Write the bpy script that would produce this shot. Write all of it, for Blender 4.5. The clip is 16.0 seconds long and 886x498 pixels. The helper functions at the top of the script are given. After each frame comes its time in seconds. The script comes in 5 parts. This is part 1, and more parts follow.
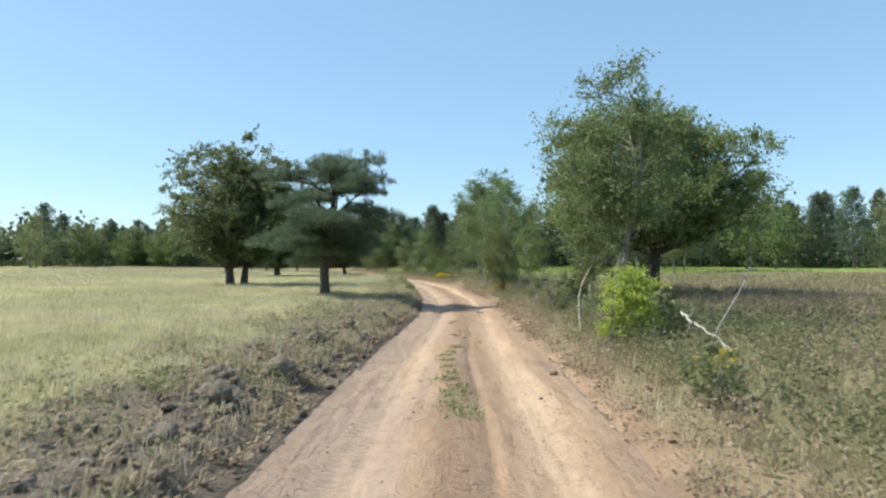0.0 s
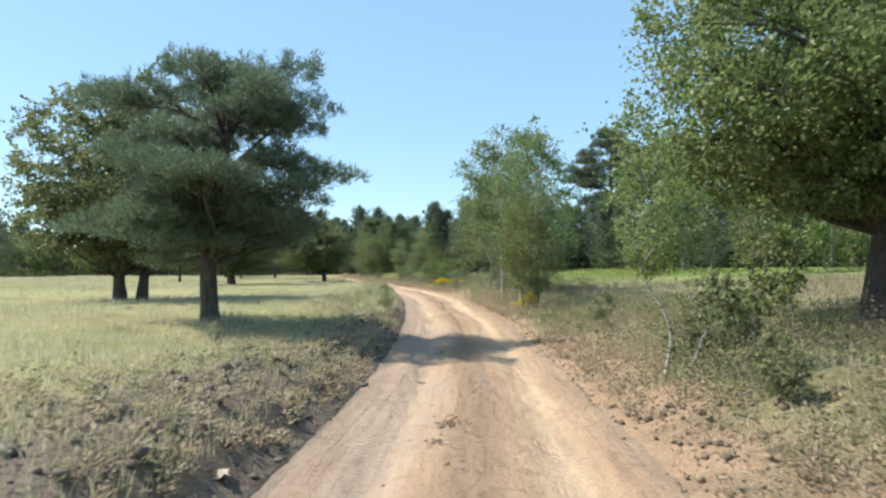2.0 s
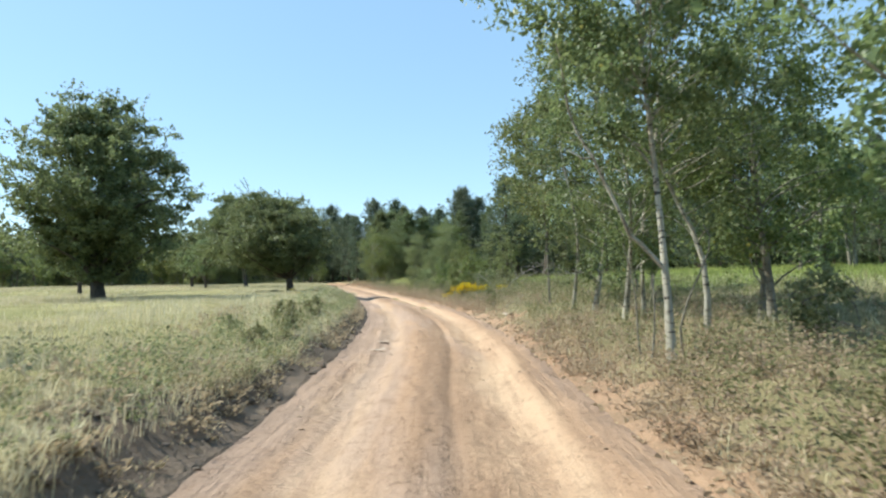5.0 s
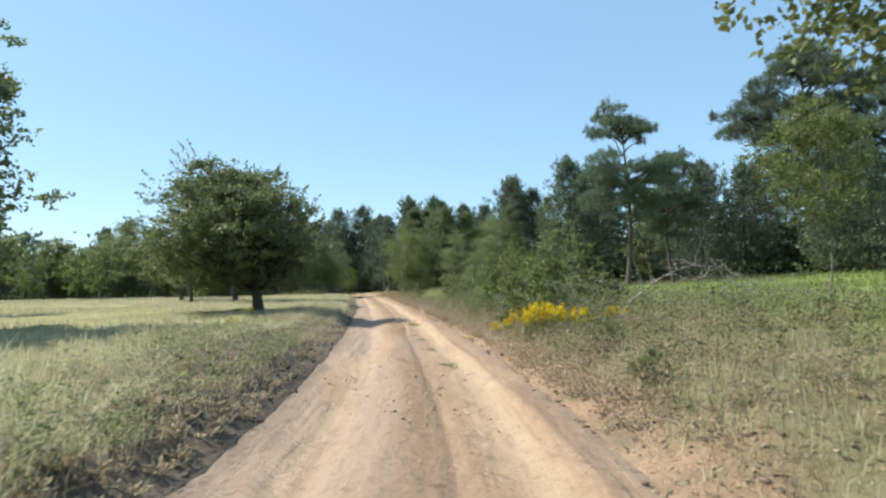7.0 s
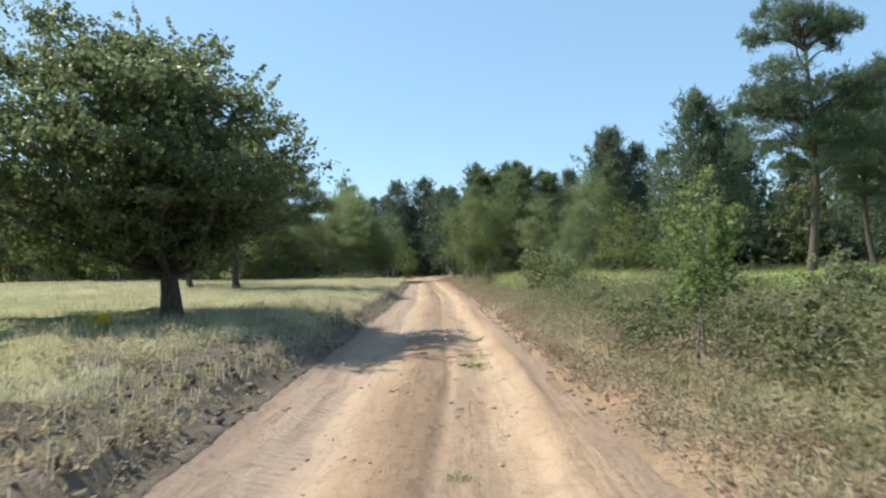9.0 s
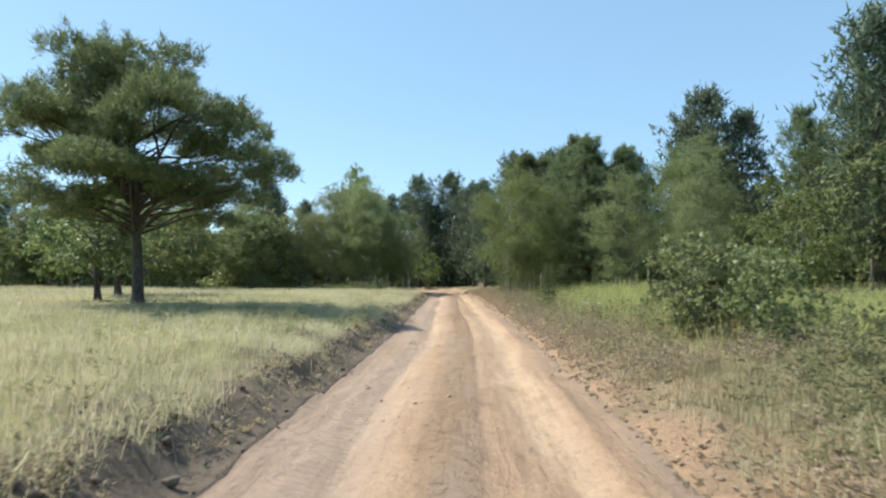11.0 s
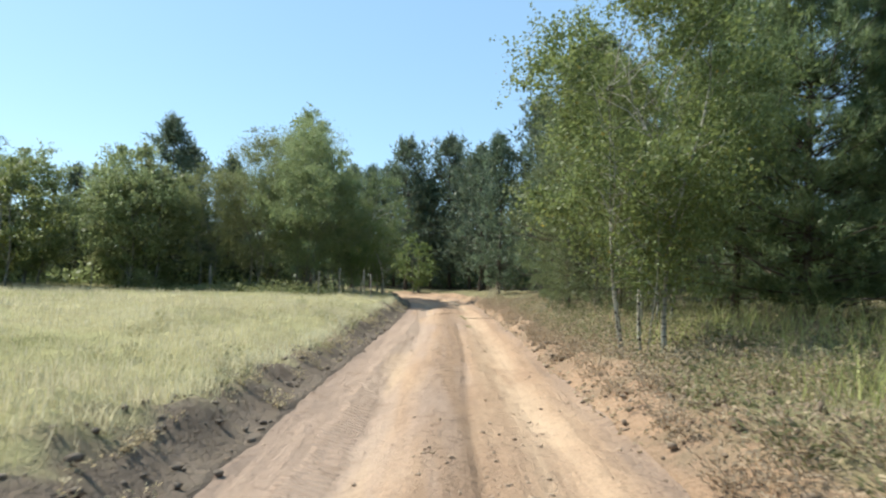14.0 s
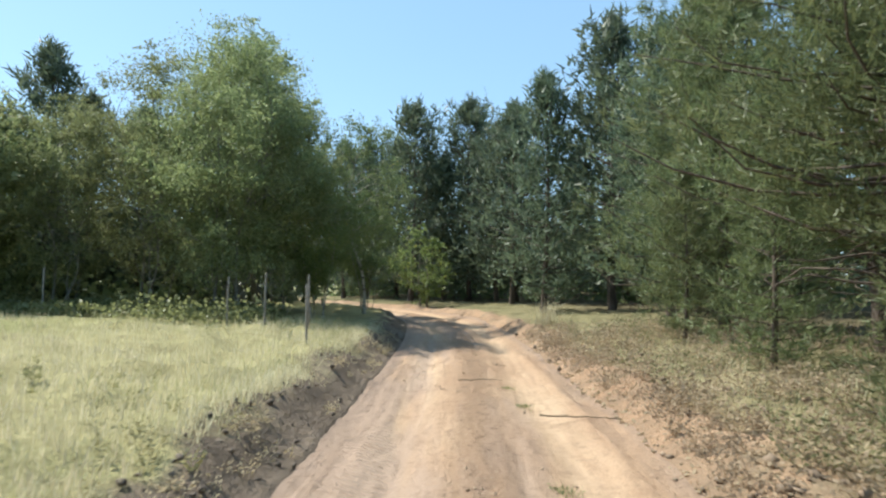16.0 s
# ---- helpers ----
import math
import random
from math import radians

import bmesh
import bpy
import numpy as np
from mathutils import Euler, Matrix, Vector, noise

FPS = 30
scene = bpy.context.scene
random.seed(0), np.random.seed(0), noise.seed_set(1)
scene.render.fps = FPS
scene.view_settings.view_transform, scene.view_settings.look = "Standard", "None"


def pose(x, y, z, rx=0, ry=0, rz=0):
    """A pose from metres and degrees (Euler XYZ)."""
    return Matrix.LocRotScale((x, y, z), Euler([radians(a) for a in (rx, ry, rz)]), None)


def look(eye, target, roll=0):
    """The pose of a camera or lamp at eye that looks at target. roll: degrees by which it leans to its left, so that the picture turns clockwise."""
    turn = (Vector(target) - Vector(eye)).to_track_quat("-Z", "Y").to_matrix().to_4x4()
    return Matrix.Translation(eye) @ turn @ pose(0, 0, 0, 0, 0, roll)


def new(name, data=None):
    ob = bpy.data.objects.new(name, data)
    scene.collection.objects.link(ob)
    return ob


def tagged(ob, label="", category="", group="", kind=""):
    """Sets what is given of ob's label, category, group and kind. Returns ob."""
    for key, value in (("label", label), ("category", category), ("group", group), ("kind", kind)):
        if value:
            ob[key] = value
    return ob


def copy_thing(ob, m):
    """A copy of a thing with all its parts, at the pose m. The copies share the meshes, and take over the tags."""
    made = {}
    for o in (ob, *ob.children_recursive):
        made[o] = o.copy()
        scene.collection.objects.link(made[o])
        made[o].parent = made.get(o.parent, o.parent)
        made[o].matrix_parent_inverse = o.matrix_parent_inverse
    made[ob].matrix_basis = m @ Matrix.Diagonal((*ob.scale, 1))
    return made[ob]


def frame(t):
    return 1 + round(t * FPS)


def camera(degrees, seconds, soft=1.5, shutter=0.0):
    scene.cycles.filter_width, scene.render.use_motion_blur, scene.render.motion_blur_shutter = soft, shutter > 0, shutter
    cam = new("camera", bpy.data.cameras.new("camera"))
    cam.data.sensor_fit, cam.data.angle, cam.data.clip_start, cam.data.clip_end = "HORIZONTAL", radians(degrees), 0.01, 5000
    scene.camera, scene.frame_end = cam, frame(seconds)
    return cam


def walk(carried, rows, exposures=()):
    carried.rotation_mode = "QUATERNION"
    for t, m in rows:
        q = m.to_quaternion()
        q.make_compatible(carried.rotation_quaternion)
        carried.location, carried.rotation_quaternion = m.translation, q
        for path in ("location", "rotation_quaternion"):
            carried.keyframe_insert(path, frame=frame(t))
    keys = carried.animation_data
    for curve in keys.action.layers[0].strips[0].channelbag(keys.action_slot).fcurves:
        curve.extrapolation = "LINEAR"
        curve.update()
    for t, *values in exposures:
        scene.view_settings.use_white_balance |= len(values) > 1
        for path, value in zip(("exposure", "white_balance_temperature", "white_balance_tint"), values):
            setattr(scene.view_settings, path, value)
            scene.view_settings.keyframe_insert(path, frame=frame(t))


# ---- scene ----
cam = camera(68.7, 16.0, soft=2.3, shutter=0.12)
METRES, EYE, TILT, LEAN, TURN = 112.0, 1.8, 1.3, 0.0, 0.0
ROWS = [
    (0.0, 0.0, 0.0, 0.0, -0.0, 0.0, 0.0),
    (0.5, 0.0005, 0.0312, -0.0014, 0.56, -0.09, 0.44),
    (1.0, 0.0015, 0.0614, -0.0024, 0.62, 0.12, 0.81),
    (1.5, 0.0025, 0.0924, -0.0035, 0.48, 0.4, 0.98),
    (2.0, 0.0033, 0.1241, -0.0046, 0.5, 0.49, 0.73),
    (2.5, 0.004, 0.1558, -0.0057, 0.6, 0.42, 0.24),
    (3.0, 0.0047, 0.1901, -0.0071, 0.85, 0.46, -0.15),
    (5.5, 0.0052, 0.3493, -0.0135, 4.75, 1.58, 2.28),
    (6.0, 0.0027, 0.3819, -0.0136, 6.12, 2.0, 2.67),
    (6.5, -0.0007, 0.4123, -0.0139, 7.09, 2.08, 2.43),
    (7.0, -0.0034, 0.445, -0.0144, 7.55, 2.01, 2.01),
    (7.5, -0.0061, 0.4752, -0.0146, 8.05, 1.76, 1.78),
    (8.0, -0.0109, 0.5057, -0.0153, 9.65, 1.31, 1.67),
    (8.5, -0.0168, 0.5355, -0.0162, 11.84, 0.85, 1.65),
    (9.0, -0.0239, 0.5658, -0.0172, 13.67, 0.74, 1.76),
    (11.5, -0.0618, 0.7101, -0.0201, 16.81, 1.76, 0.26),
    (12.0, -0.0707, 0.74, -0.0206, 17.86, 1.55, -0.4),
    (12.5, -0.0804, 0.7689, -0.0214, 18.25, 1.41, -0.98),
    (13.0, -0.0879, 0.7992, -0.0217, 17.28, 1.39, -1.16),
    (13.5, -0.0941, 0.8285, -0.0221, 15.93, 1.46, -0.8),
    (14.0, -0.1015, 0.8598, -0.0224, 15.99, 1.64, -0.53),
    (14.5, -0.1105, 0.8894, -0.0227, 17.37, 1.79, -0.4),
    (15.0, -0.121, 0.9208, -0.0231, 18.39, 1.93, -0.43),
    (15.5, -0.1293, 0.9515, -0.0229, 18.19, 2.19, -0.2),
    (16.0, -0.1372, 0.9819, -0.0229, 17.43, 2.1, -0.45),
]
walk(cam, [(t, pose(0, 0, EYE, TILT, LEAN, TURN) @ pose(METRES * x, METRES * y, METRES * z, 90 + pitch, roll, yaw)) for t, x, y, z, yaw, pitch, roll in ROWS],
     exposures=[(0.0, 0.64, 6250, 5), (1.0, 0.69, 6250, 5), (2.5, 0.94, 6250, 5), (3.2, 1.00, 6250, 5), (5.5, 0.81, 6250, 5), (7.5, 0.72, 6250, 5), (12.0, 0.76, 6250, 5), (16.0, 0.90, 6250, 5)])


# ---------------------------------------------------------------- light
SUN_EL, SUN_AZ = 50.0, 8.0        # height of the sun; degrees by which it stands ahead of due left
world = bpy.data.worlds.new("world")
scene.world = world
world.use_nodes = True
wn = world.node_tree.nodes
sky = wn.new("ShaderNodeTexSky")
sky.sky_type = "NISHITA"
sky.sun_disc = False
sky.sun_elevation = radians(SUN_EL)
sky.sun_rotation = radians(-(90 - SUN_AZ))
sky.air_density, sky.dust_density, sky.ozone_density = 1.0, 0.5, 1.2
sky.altitude = 600
wn["Background"].inputs["Strength"].default_value = 0.132
# a constant blue is mixed into the sky colour to flatten its gradient
flattened_sky = wn.new("ShaderNodeMix")
flattened_sky.data_type = "RGBA"
flattened_sky.inputs[0].default_value = 0.52
flattened_sky.inputs[7].default_value = (1.8, 2.95, 4.05, 1)
world.node_tree.links.new(sky.outputs["Color"], flattened_sky.inputs[6])
world.node_tree.links.new(flattened_sky.outputs[2], wn["Background"].inputs["Color"])
sun_data = bpy.data.lights.new("sun", "SUN")
sun_data.energy, sun_data.angle, sun_data.color = 4.2, radians(0.53), (1.0, 0.93, 0.82)
sun = new("sun", sun_data)
sun_dir = Vector((-math.cos(radians(SUN_AZ)) * math.cos(radians(SUN_EL)), math.sin(radians(SUN_AZ)) * math.cos(radians(SUN_EL)), math.sin(radians(SUN_EL))))
sun.matrix_world = look(sun_dir * 60 + Vector((0, 60, 0)), (0, 60, 0))


# ---------------------------------------------------------------- materials
def material(name):
    m = bpy.data.materials.new(name)
    m.use_nodes = True
    t = m.node_tree
    return m, t, t.nodes["Principled BSDF"], t.nodes["Material Output"]


def node(t, kind, **kw):
    n = t.nodes.new(kind)
    for k, v in kw.items():
        n.inputs[k].default_value = v
    return n


def ramp(t, fac, stops, mode="LINEAR"):
    r = t.nodes.new("ShaderNodeValToRGB")
    e = r.color_ramp.elements
    r.color_ramp.interpolation = mode
    while len(e) < len(stops):
        e.new(0.5)
    for s, (p, c) in zip(e, stops):
        s.position, s.color = p, (*c, 1) if len(c) == 3 else c
    t.links.new(fac, r.inputs["Fac"])
    return r.outputs["Color"]


def tex(t, coord, scale, detail=5.0, rough=0.6):
    n = node(t, "ShaderNodeTexNoise", Scale=scale, Detail=detail, Roughness=rough)
    t.links.new(coord, n.inputs["Vector"])
    return n.outputs["Fac"]


def stretch(t, coord, sx, sy, sz):
    mp = node(t, "ShaderNodeMapping")
    mp.inputs["Scale"].default_value = (sx, sy, sz)
    t.links.new(coord, mp.inputs["Vector"])
    return mp.outputs["Vector"]


def mix(t, fac, a, b, blend="MIX"):
    n = t.nodes.new("ShaderNodeMix")
    n.data_type, n.blend_type = "RGBA", blend
    for s, v in ((n.inputs[0], fac), (n.inputs[6], a), (n.inputs[7], b)):
        if isinstance(v, (int, float)):
            s.default_value = v
        elif isinstance(v, tuple):
            s.default_value = (*v, 1)
        else:
            t.links.new(v, s)
    return n.outputs[2]


def maths(t, op, a, b=0.0, c=0.0):
    n = t.nodes.new("ShaderNodeMath")
    n.operation = op
    n.use_clamp = op == "SMOOTHSTEP"
    for s, v in zip(n.inputs, (a, b, c)):
        if isinstance(v, (int, float)):
            s.default_value = v
        else:
            t.links.new(v, s)
    return n.outputs[0]


def step(t, v, lo, hi):
    n = t.nodes.new("ShaderNodeMapRange")
    n.interpolation_type = "SMOOTHSTEP"
    t.links.new(v, n.inputs["Value"])
    n.inputs["From Min"].default_value, n.inputs["From Max"].default_value = lo, hi
    return n.outputs["Result"]


def bump(t, bsdf, height, strength, distance):
    n = node(t, "ShaderNodeBump", Strength=strength, Distance=distance)
    t.links.new(height, n.inputs["Height"])
    t.links.new(n.outputs["Normal"], bsdf.inputs["Normal"])


def foliage(name, dark, light, translucent=0.35, accent=None, rough=0.7, gloss=0.15, field=None):
    """Leaves: each island takes its own shade; light shines through them."""
    m, t, b, out = material(name)
    geo = t.nodes.new("ShaderNodeNewGeometry")
    ob = t.nodes.new("ShaderNodeObjectInfo")
    rnd = geo.outputs["Random Per Island"]
    stops = [(0.0, dark), (0.75, light)] + ([(0.985, light), (1.0, accent)] if accent else [])
    col = ramp(t, rnd, stops)
    co = t.nodes.new("ShaderNodeTexCoord")
    patch = tex(t, co.outputs["Object"], 0.9, 2)
    col = mix(t, maths(t, "MULTIPLY", step(t, patch, 0.35, 0.7), 0.35), col, light)
    if field:
        broad = tex(t, co.outputs["Object"], 0.22, 3)
        col = mix(t, maths(t, "MULTIPLY", step(t, broad, 0.42, 0.66), 0.75), col, field)
    hue = node(t, "ShaderNodeHueSaturation")
    t.links.new(maths(t, "MULTIPLY_ADD", ob.outputs["Random"], 0.03, 0.485), hue.inputs["Hue"])
    t.links.new(maths(t, "MULTIPLY_ADD", ob.outputs["Random"], 0.3, 0.85), hue.inputs["Value"])
    t.links.new(col, hue.inputs["Color"])
    t.links.new(hue.outputs["Color"], b.inputs["Base Color"])
    b.inputs["Roughness"].default_value = rough
    b.inputs["Specular IOR Level"].default_value = gloss
    tr = t.nodes.new("ShaderNodeBsdfTranslucent")
    t.links.new(hue.outputs["Color"], tr.inputs["Color"])
    mx = t.nodes.new("ShaderNodeMixShader")
    mx.inputs[0].default_value = translucent
    t.links.new(b.outputs[0], mx.inputs[1])
    t.links.new(tr.outputs[0], mx.inputs[2])
    t.links.new(mx.outputs[0], out.inputs["Surface"])
    return m


def bark(name, a, b_col, scale, rings=None):
    m, t, b, out = material(name)
    co = t.nodes.new("ShaderNodeTexCoord").outputs["Object"]
    v = stretch(t, co, 1, 1, 0.25)
    n = tex(t, v, scale, 6, 0.65)
    col = ramp(t, n, [(0.3, a), (0.7, b_col)])
    if rings:
        marks = tex(t, stretch(t, co, 1, 1, 3.5), 6.0, 4)
        col = mix(t, step(t, marks, 0.54, 0.64), col, rings)
        low = tex(t, co, 1.3, 3)
        col = mix(t, maths(t, "MULTIPLY", step(t, low, 0.42, 0.7), 0.75), col, (0.13, 0.115, 0.085))
    t.links.new(col, b.inputs["Base Color"])
    b.inputs["Roughness"].default_value = 0.9
    bump(t, b, n, 0.8, 0.03)
    return m


M_OAK = foliage("oak_leaves", (0.100, 0.145, 0.050), (0.250, 0.305, 0.115), 0.56, rough=0.45, gloss=0.5)
M_DARK = foliage("thorn_leaves", (0.090, 0.122, 0.056), (0.230, 0.272, 0.120), 0.52, rough=0.45, gloss=0.5)
M_BIRCH = foliage("birch_leaves", (0.092, 0.132, 0.044), (0.235, 0.275, 0.095), 0.5, (0.44, 0.33, 0.06), rough=0.5, gloss=0.45)
M_ASPEN = foliage("aspen_leaves", (0.088, 0.132, 0.050), (0.230, 0.282, 0.118), 0.5, (0.40, 0.32, 0.07), rough=0.45, gloss=0.5)
M_WILLOW = foliage("willow_leaves", (0.130, 0.162, 0.070), (0.300, 0.335, 0.152), 0.54, rough=0.5, gloss=0.45)
M_LIME = foliage("bright_shrub_leaves", (0.25, 0.30, 0.055), (0.47, 0.50, 0.125), 0.5)
M_DULLG = foliage("dull_grass_blades", (0.20, 0.20, 0.10), (0.35, 0.335, 0.18), 0.42, field=(0.385, 0.315, 0.20))
M_PINE = foliage("pine_needles", (0.066, 0.096, 0.062), (0.160, 0.200, 0.120), 0.4, rough=0.5, gloss=0.4)
M_YPINE = foliage("young_pine_needles", (0.086, 0.120, 0.054), (0.205, 0.240, 0.108), 0.42, rough=0.5, gloss=0.4)
M_WEED = foliage("weed_leaves", (0.115, 0.140, 0.066), (0.315, 0.325, 0.165), 0.48, (0.44, 0.37, 0.22), gloss=0.25)
M_WEEDDRY = foliage("dry_weed_leaves", (0.29, 0.23, 0.15), (0.50, 0.41, 0.275), 0.4)
M_TAN = foliage("withered_grass_blades", (0.34, 0.28, 0.175), (0.52, 0.445, 0.29), 0.42, field=(0.30, 0.285, 0.155))
M_STEMS = foliage("dead_stem_blades", (0.19, 0.165, 0.135), (0.40, 0.355, 0.29), 0.2)
M_HEATH = foliage("brown_heath_leaves", (0.14, 0.10, 0.08), (0.32, 0.24, 0.18), 0.3)
M_STRAW = foliage("dry_grass_blades", (0.49, 0.445, 0.285), (0.65, 0.605, 0.42), 0.46, field=(0.52, 0.46, 0.31))
M_GREENG = foliage("green_grass_blades", (0.30, 0.31, 0.15), (0.43, 0.43, 0.21), 0.44, field=(0.50, 0.455, 0.28))
M_MEADOWG = foliage("meadow_grass_blades", (0.15, 0.20, 0.06), (0.33, 0.385, 0.13), 0.45)
M_TALLG = foliage("tall_grass_blades", (0.30, 0.32, 0.11), (0.52, 0.52, 0.22), 0.48)
M_YELLOW = foliage("goldenrod_flowers", (0.55, 0.38, 0.01), (0.85, 0.66, 0.02), 0.3)
M_WHITEFL = foliage("white_flower_heads", (0.6, 0.58, 0.5), (0.8, 0.8, 0.74), 0.2)
M_BARK = bark("dark_bark", (0.035, 0.028, 0.022), (0.14, 0.115, 0.09), 14)
M_PBARK = bark("pine_bark", (0.05, 0.038, 0.030), (0.155, 0.118, 0.09), 10)
M_BBARK = bark("birch_bark", (0.25, 0.235, 0.18), (0.53, 0.505, 0.415), 6, (0.035, 0.03, 0.027))
M_GBARK = bark("grey_bark", (0.13, 0.12, 0.09), (0.32, 0.30, 0.24), 9, (0.08, 0.07, 0.055))
M_DEAD = bark("bleached_wood", (0.32, 0.28, 0.23), (0.58, 0.53, 0.46), 12)
M_GREYTWIG = bark("grey_dead_wood", (0.17, 0.155, 0.135), (0.38, 0.35, 0.31), 12)
M_POST = bark("weathered_post_wood", (0.16, 0.145, 0.125), (0.34, 0.31, 0.27), 16)


def sand_colour(t, co):
    """Pinkish sand: broad tints, wheel streaks along the way, fine grit."""
    broad = tex(t, stretch(t, co, 1, 0.35, 1), 0.9, 4)
    fine = tex(t, co, 42, 5, 0.7)
    col = ramp(t, broad, [(0.25, (0.36, 0.235, 0.152)), (0.5, (0.435, 0.292, 0.19)), (0.78, (0.505, 0.358, 0.236))])
    col = mix(t, step(t, fine, 0.42, 0.75), col, (0.27, 0.175, 0.11))
    return col, fine, broad


def road_material():
    m, t, b, out = material("rutted_sand")
    uv = t.nodes.new("ShaderNodeUVMap")
    uv.uv_map = "along"
    co = t.nodes.new("ShaderNodeTexCoord").outputs["Object"]
    sep = t.nodes.new("ShaderNodeSeparateXYZ")
    t.links.new(uv.outputs["UV"], sep.inputs[0])
    u, along = sep.outputs["X"], uv.outputs["UV"]
    col, fine, broad = sand_colour(t, co)
    streak = tex(t, stretch(t, along, 5.0, 0.22, 1), 1.0, 6, 0.7)
    wide = tex(t, stretch(t, along, 1.4, 0.12, 1), 1.0, 3)
    wob = maths(t, "MULTIPLY_ADD", tex(t, stretch(t, along, 0.3, 0.25, 1), 1.0, 4), 0.5, -0.25)
    w = maths(t, "ADD", u, wob)
    au = maths(t, "ABSOLUTE", w)
    crumbs = tex(t, co, 9.0, 6, 0.75)
    grit = tex(t, co, 26.0, 4, 0.7)
    # crumbly brown strip between the ruts
    middle = maths(t, "SUBTRACT", 1.0, step(t, au, 0.08, 0.42))
    col = mix(t, maths(t, "MULTIPLY", middle, 0.7), col, (0.285, 0.19, 0.125))
    # packed pale sand in the ruts, broken along the way
    rut = maths(t, "SUBTRACT", 1.0, step(t, maths(t, "ABSOLUTE", maths(t, "SUBTRACT", au, 0.82)), 0.12, 0.42))
    rut = maths(t, "MULTIPLY", rut, step(t, tex(t, stretch(t, along, 2.2, 0.2, 1), 1.0, 4), 0.28, 0.6))
    col = mix(t, maths(t, "MULTIPLY", rut, 0.7), col, (0.535, 0.392, 0.265))
    # greyish pink loam in long patches, mostly on the left side
    pink = maths(t, "MULTIPLY", step(t, maths(t, "SUBTRACT", wide, maths(t, "MULTIPLY", u, 0.13)), 0.45, 0.68), 0.7)
    col = mix(t, pink, col, (0.375, 0.280, 0.220))
    col = mix(t, maths(t, "MULTIPLY", step(t, streak, 0.52, 0.7), 0.45), col, (0.27, 0.18, 0.122))
    edge = maths(t, "MULTIPLY", step(t, maths(t, "ADD", au, maths(t, "MULTIPLY_ADD", streak, 0.9, -0.45)), 1.15, 1.7), 0.75)
    col = mix(t, edge, col, (0.285, 0.212, 0.165))
    # loose crumbs: dark flecks and pale ones
    loose = maths(t, "MULTIPLY_ADD", maths(t, "MAXIMUM", middle, edge), 0.6, 0.4)
    col = mix(t, maths(t, "MULTIPLY", loose, step(t, crumbs, 0.54, 0.66)), col, (0.185, 0.125, 0.085))
    col = mix(t, maths(t, "MULTIPLY", step(t, grit, 0.6, 0.7), 0.5), col, (0.56, 0.44, 0.32))
    dirt = tex(t, co, 2.2, 6, 0.75)
    col = mix(t, maths(t, "MULTIPLY", step(t, dirt, 0.52, 0.7), 0.5), col, (0.25, 0.165, 0.11))
    t.links.new(col, b.inputs["Base Color"])
    b.inputs["Roughness"].default_value = 0.95
    b.inputs["Specular IOR Level"].default_value = 0.12
    # tyre treads printed across the ruts where the sand is firm
    wave = t.nodes.new("ShaderNodeTexWave")
    wave.bands_direction = "Y"
    wave.inputs["Scale"].default_value, wave.inputs["Distortion"].default_value = 2.6, 1.6
    t.links.new(along, wave.inputs["Vector"])
    print_ = maths(t, "MULTIPLY", wave.outputs["Fac"], maths(t, "MULTIPLY", step(t, maths(t, "SUBTRACT", wide, maths(t, "MULTIPLY", u, 0.06)), 0.48, 0.6), maths(t, "SUBTRACT", 1.0, step(t, maths(t, "ABSOLUTE", maths(t, "SUBTRACT", au, 0.98)), 0.1, 0.2))))
    tread = tex(t, stretch(t, along, 4.0, 6.0, 1), 1.6, 4)
    h = maths(t, "ADD", maths(t, "MULTIPLY", fine, 0.3), maths(t, "ADD", maths(t, "MULTIPLY", streak, 0.6), maths(t, "MULTIPLY", tread, 0.8)))
    h = maths(t, "ADD", h, maths(t, "ADD", maths(t, "MULTIPLY", maths(t, "MULTIPLY", crumbs, loose), 1.3), maths(t, "MULTIPLY", print_, 0.5)))
    bump(t, b, h, 0.85, 0.055)
    return m


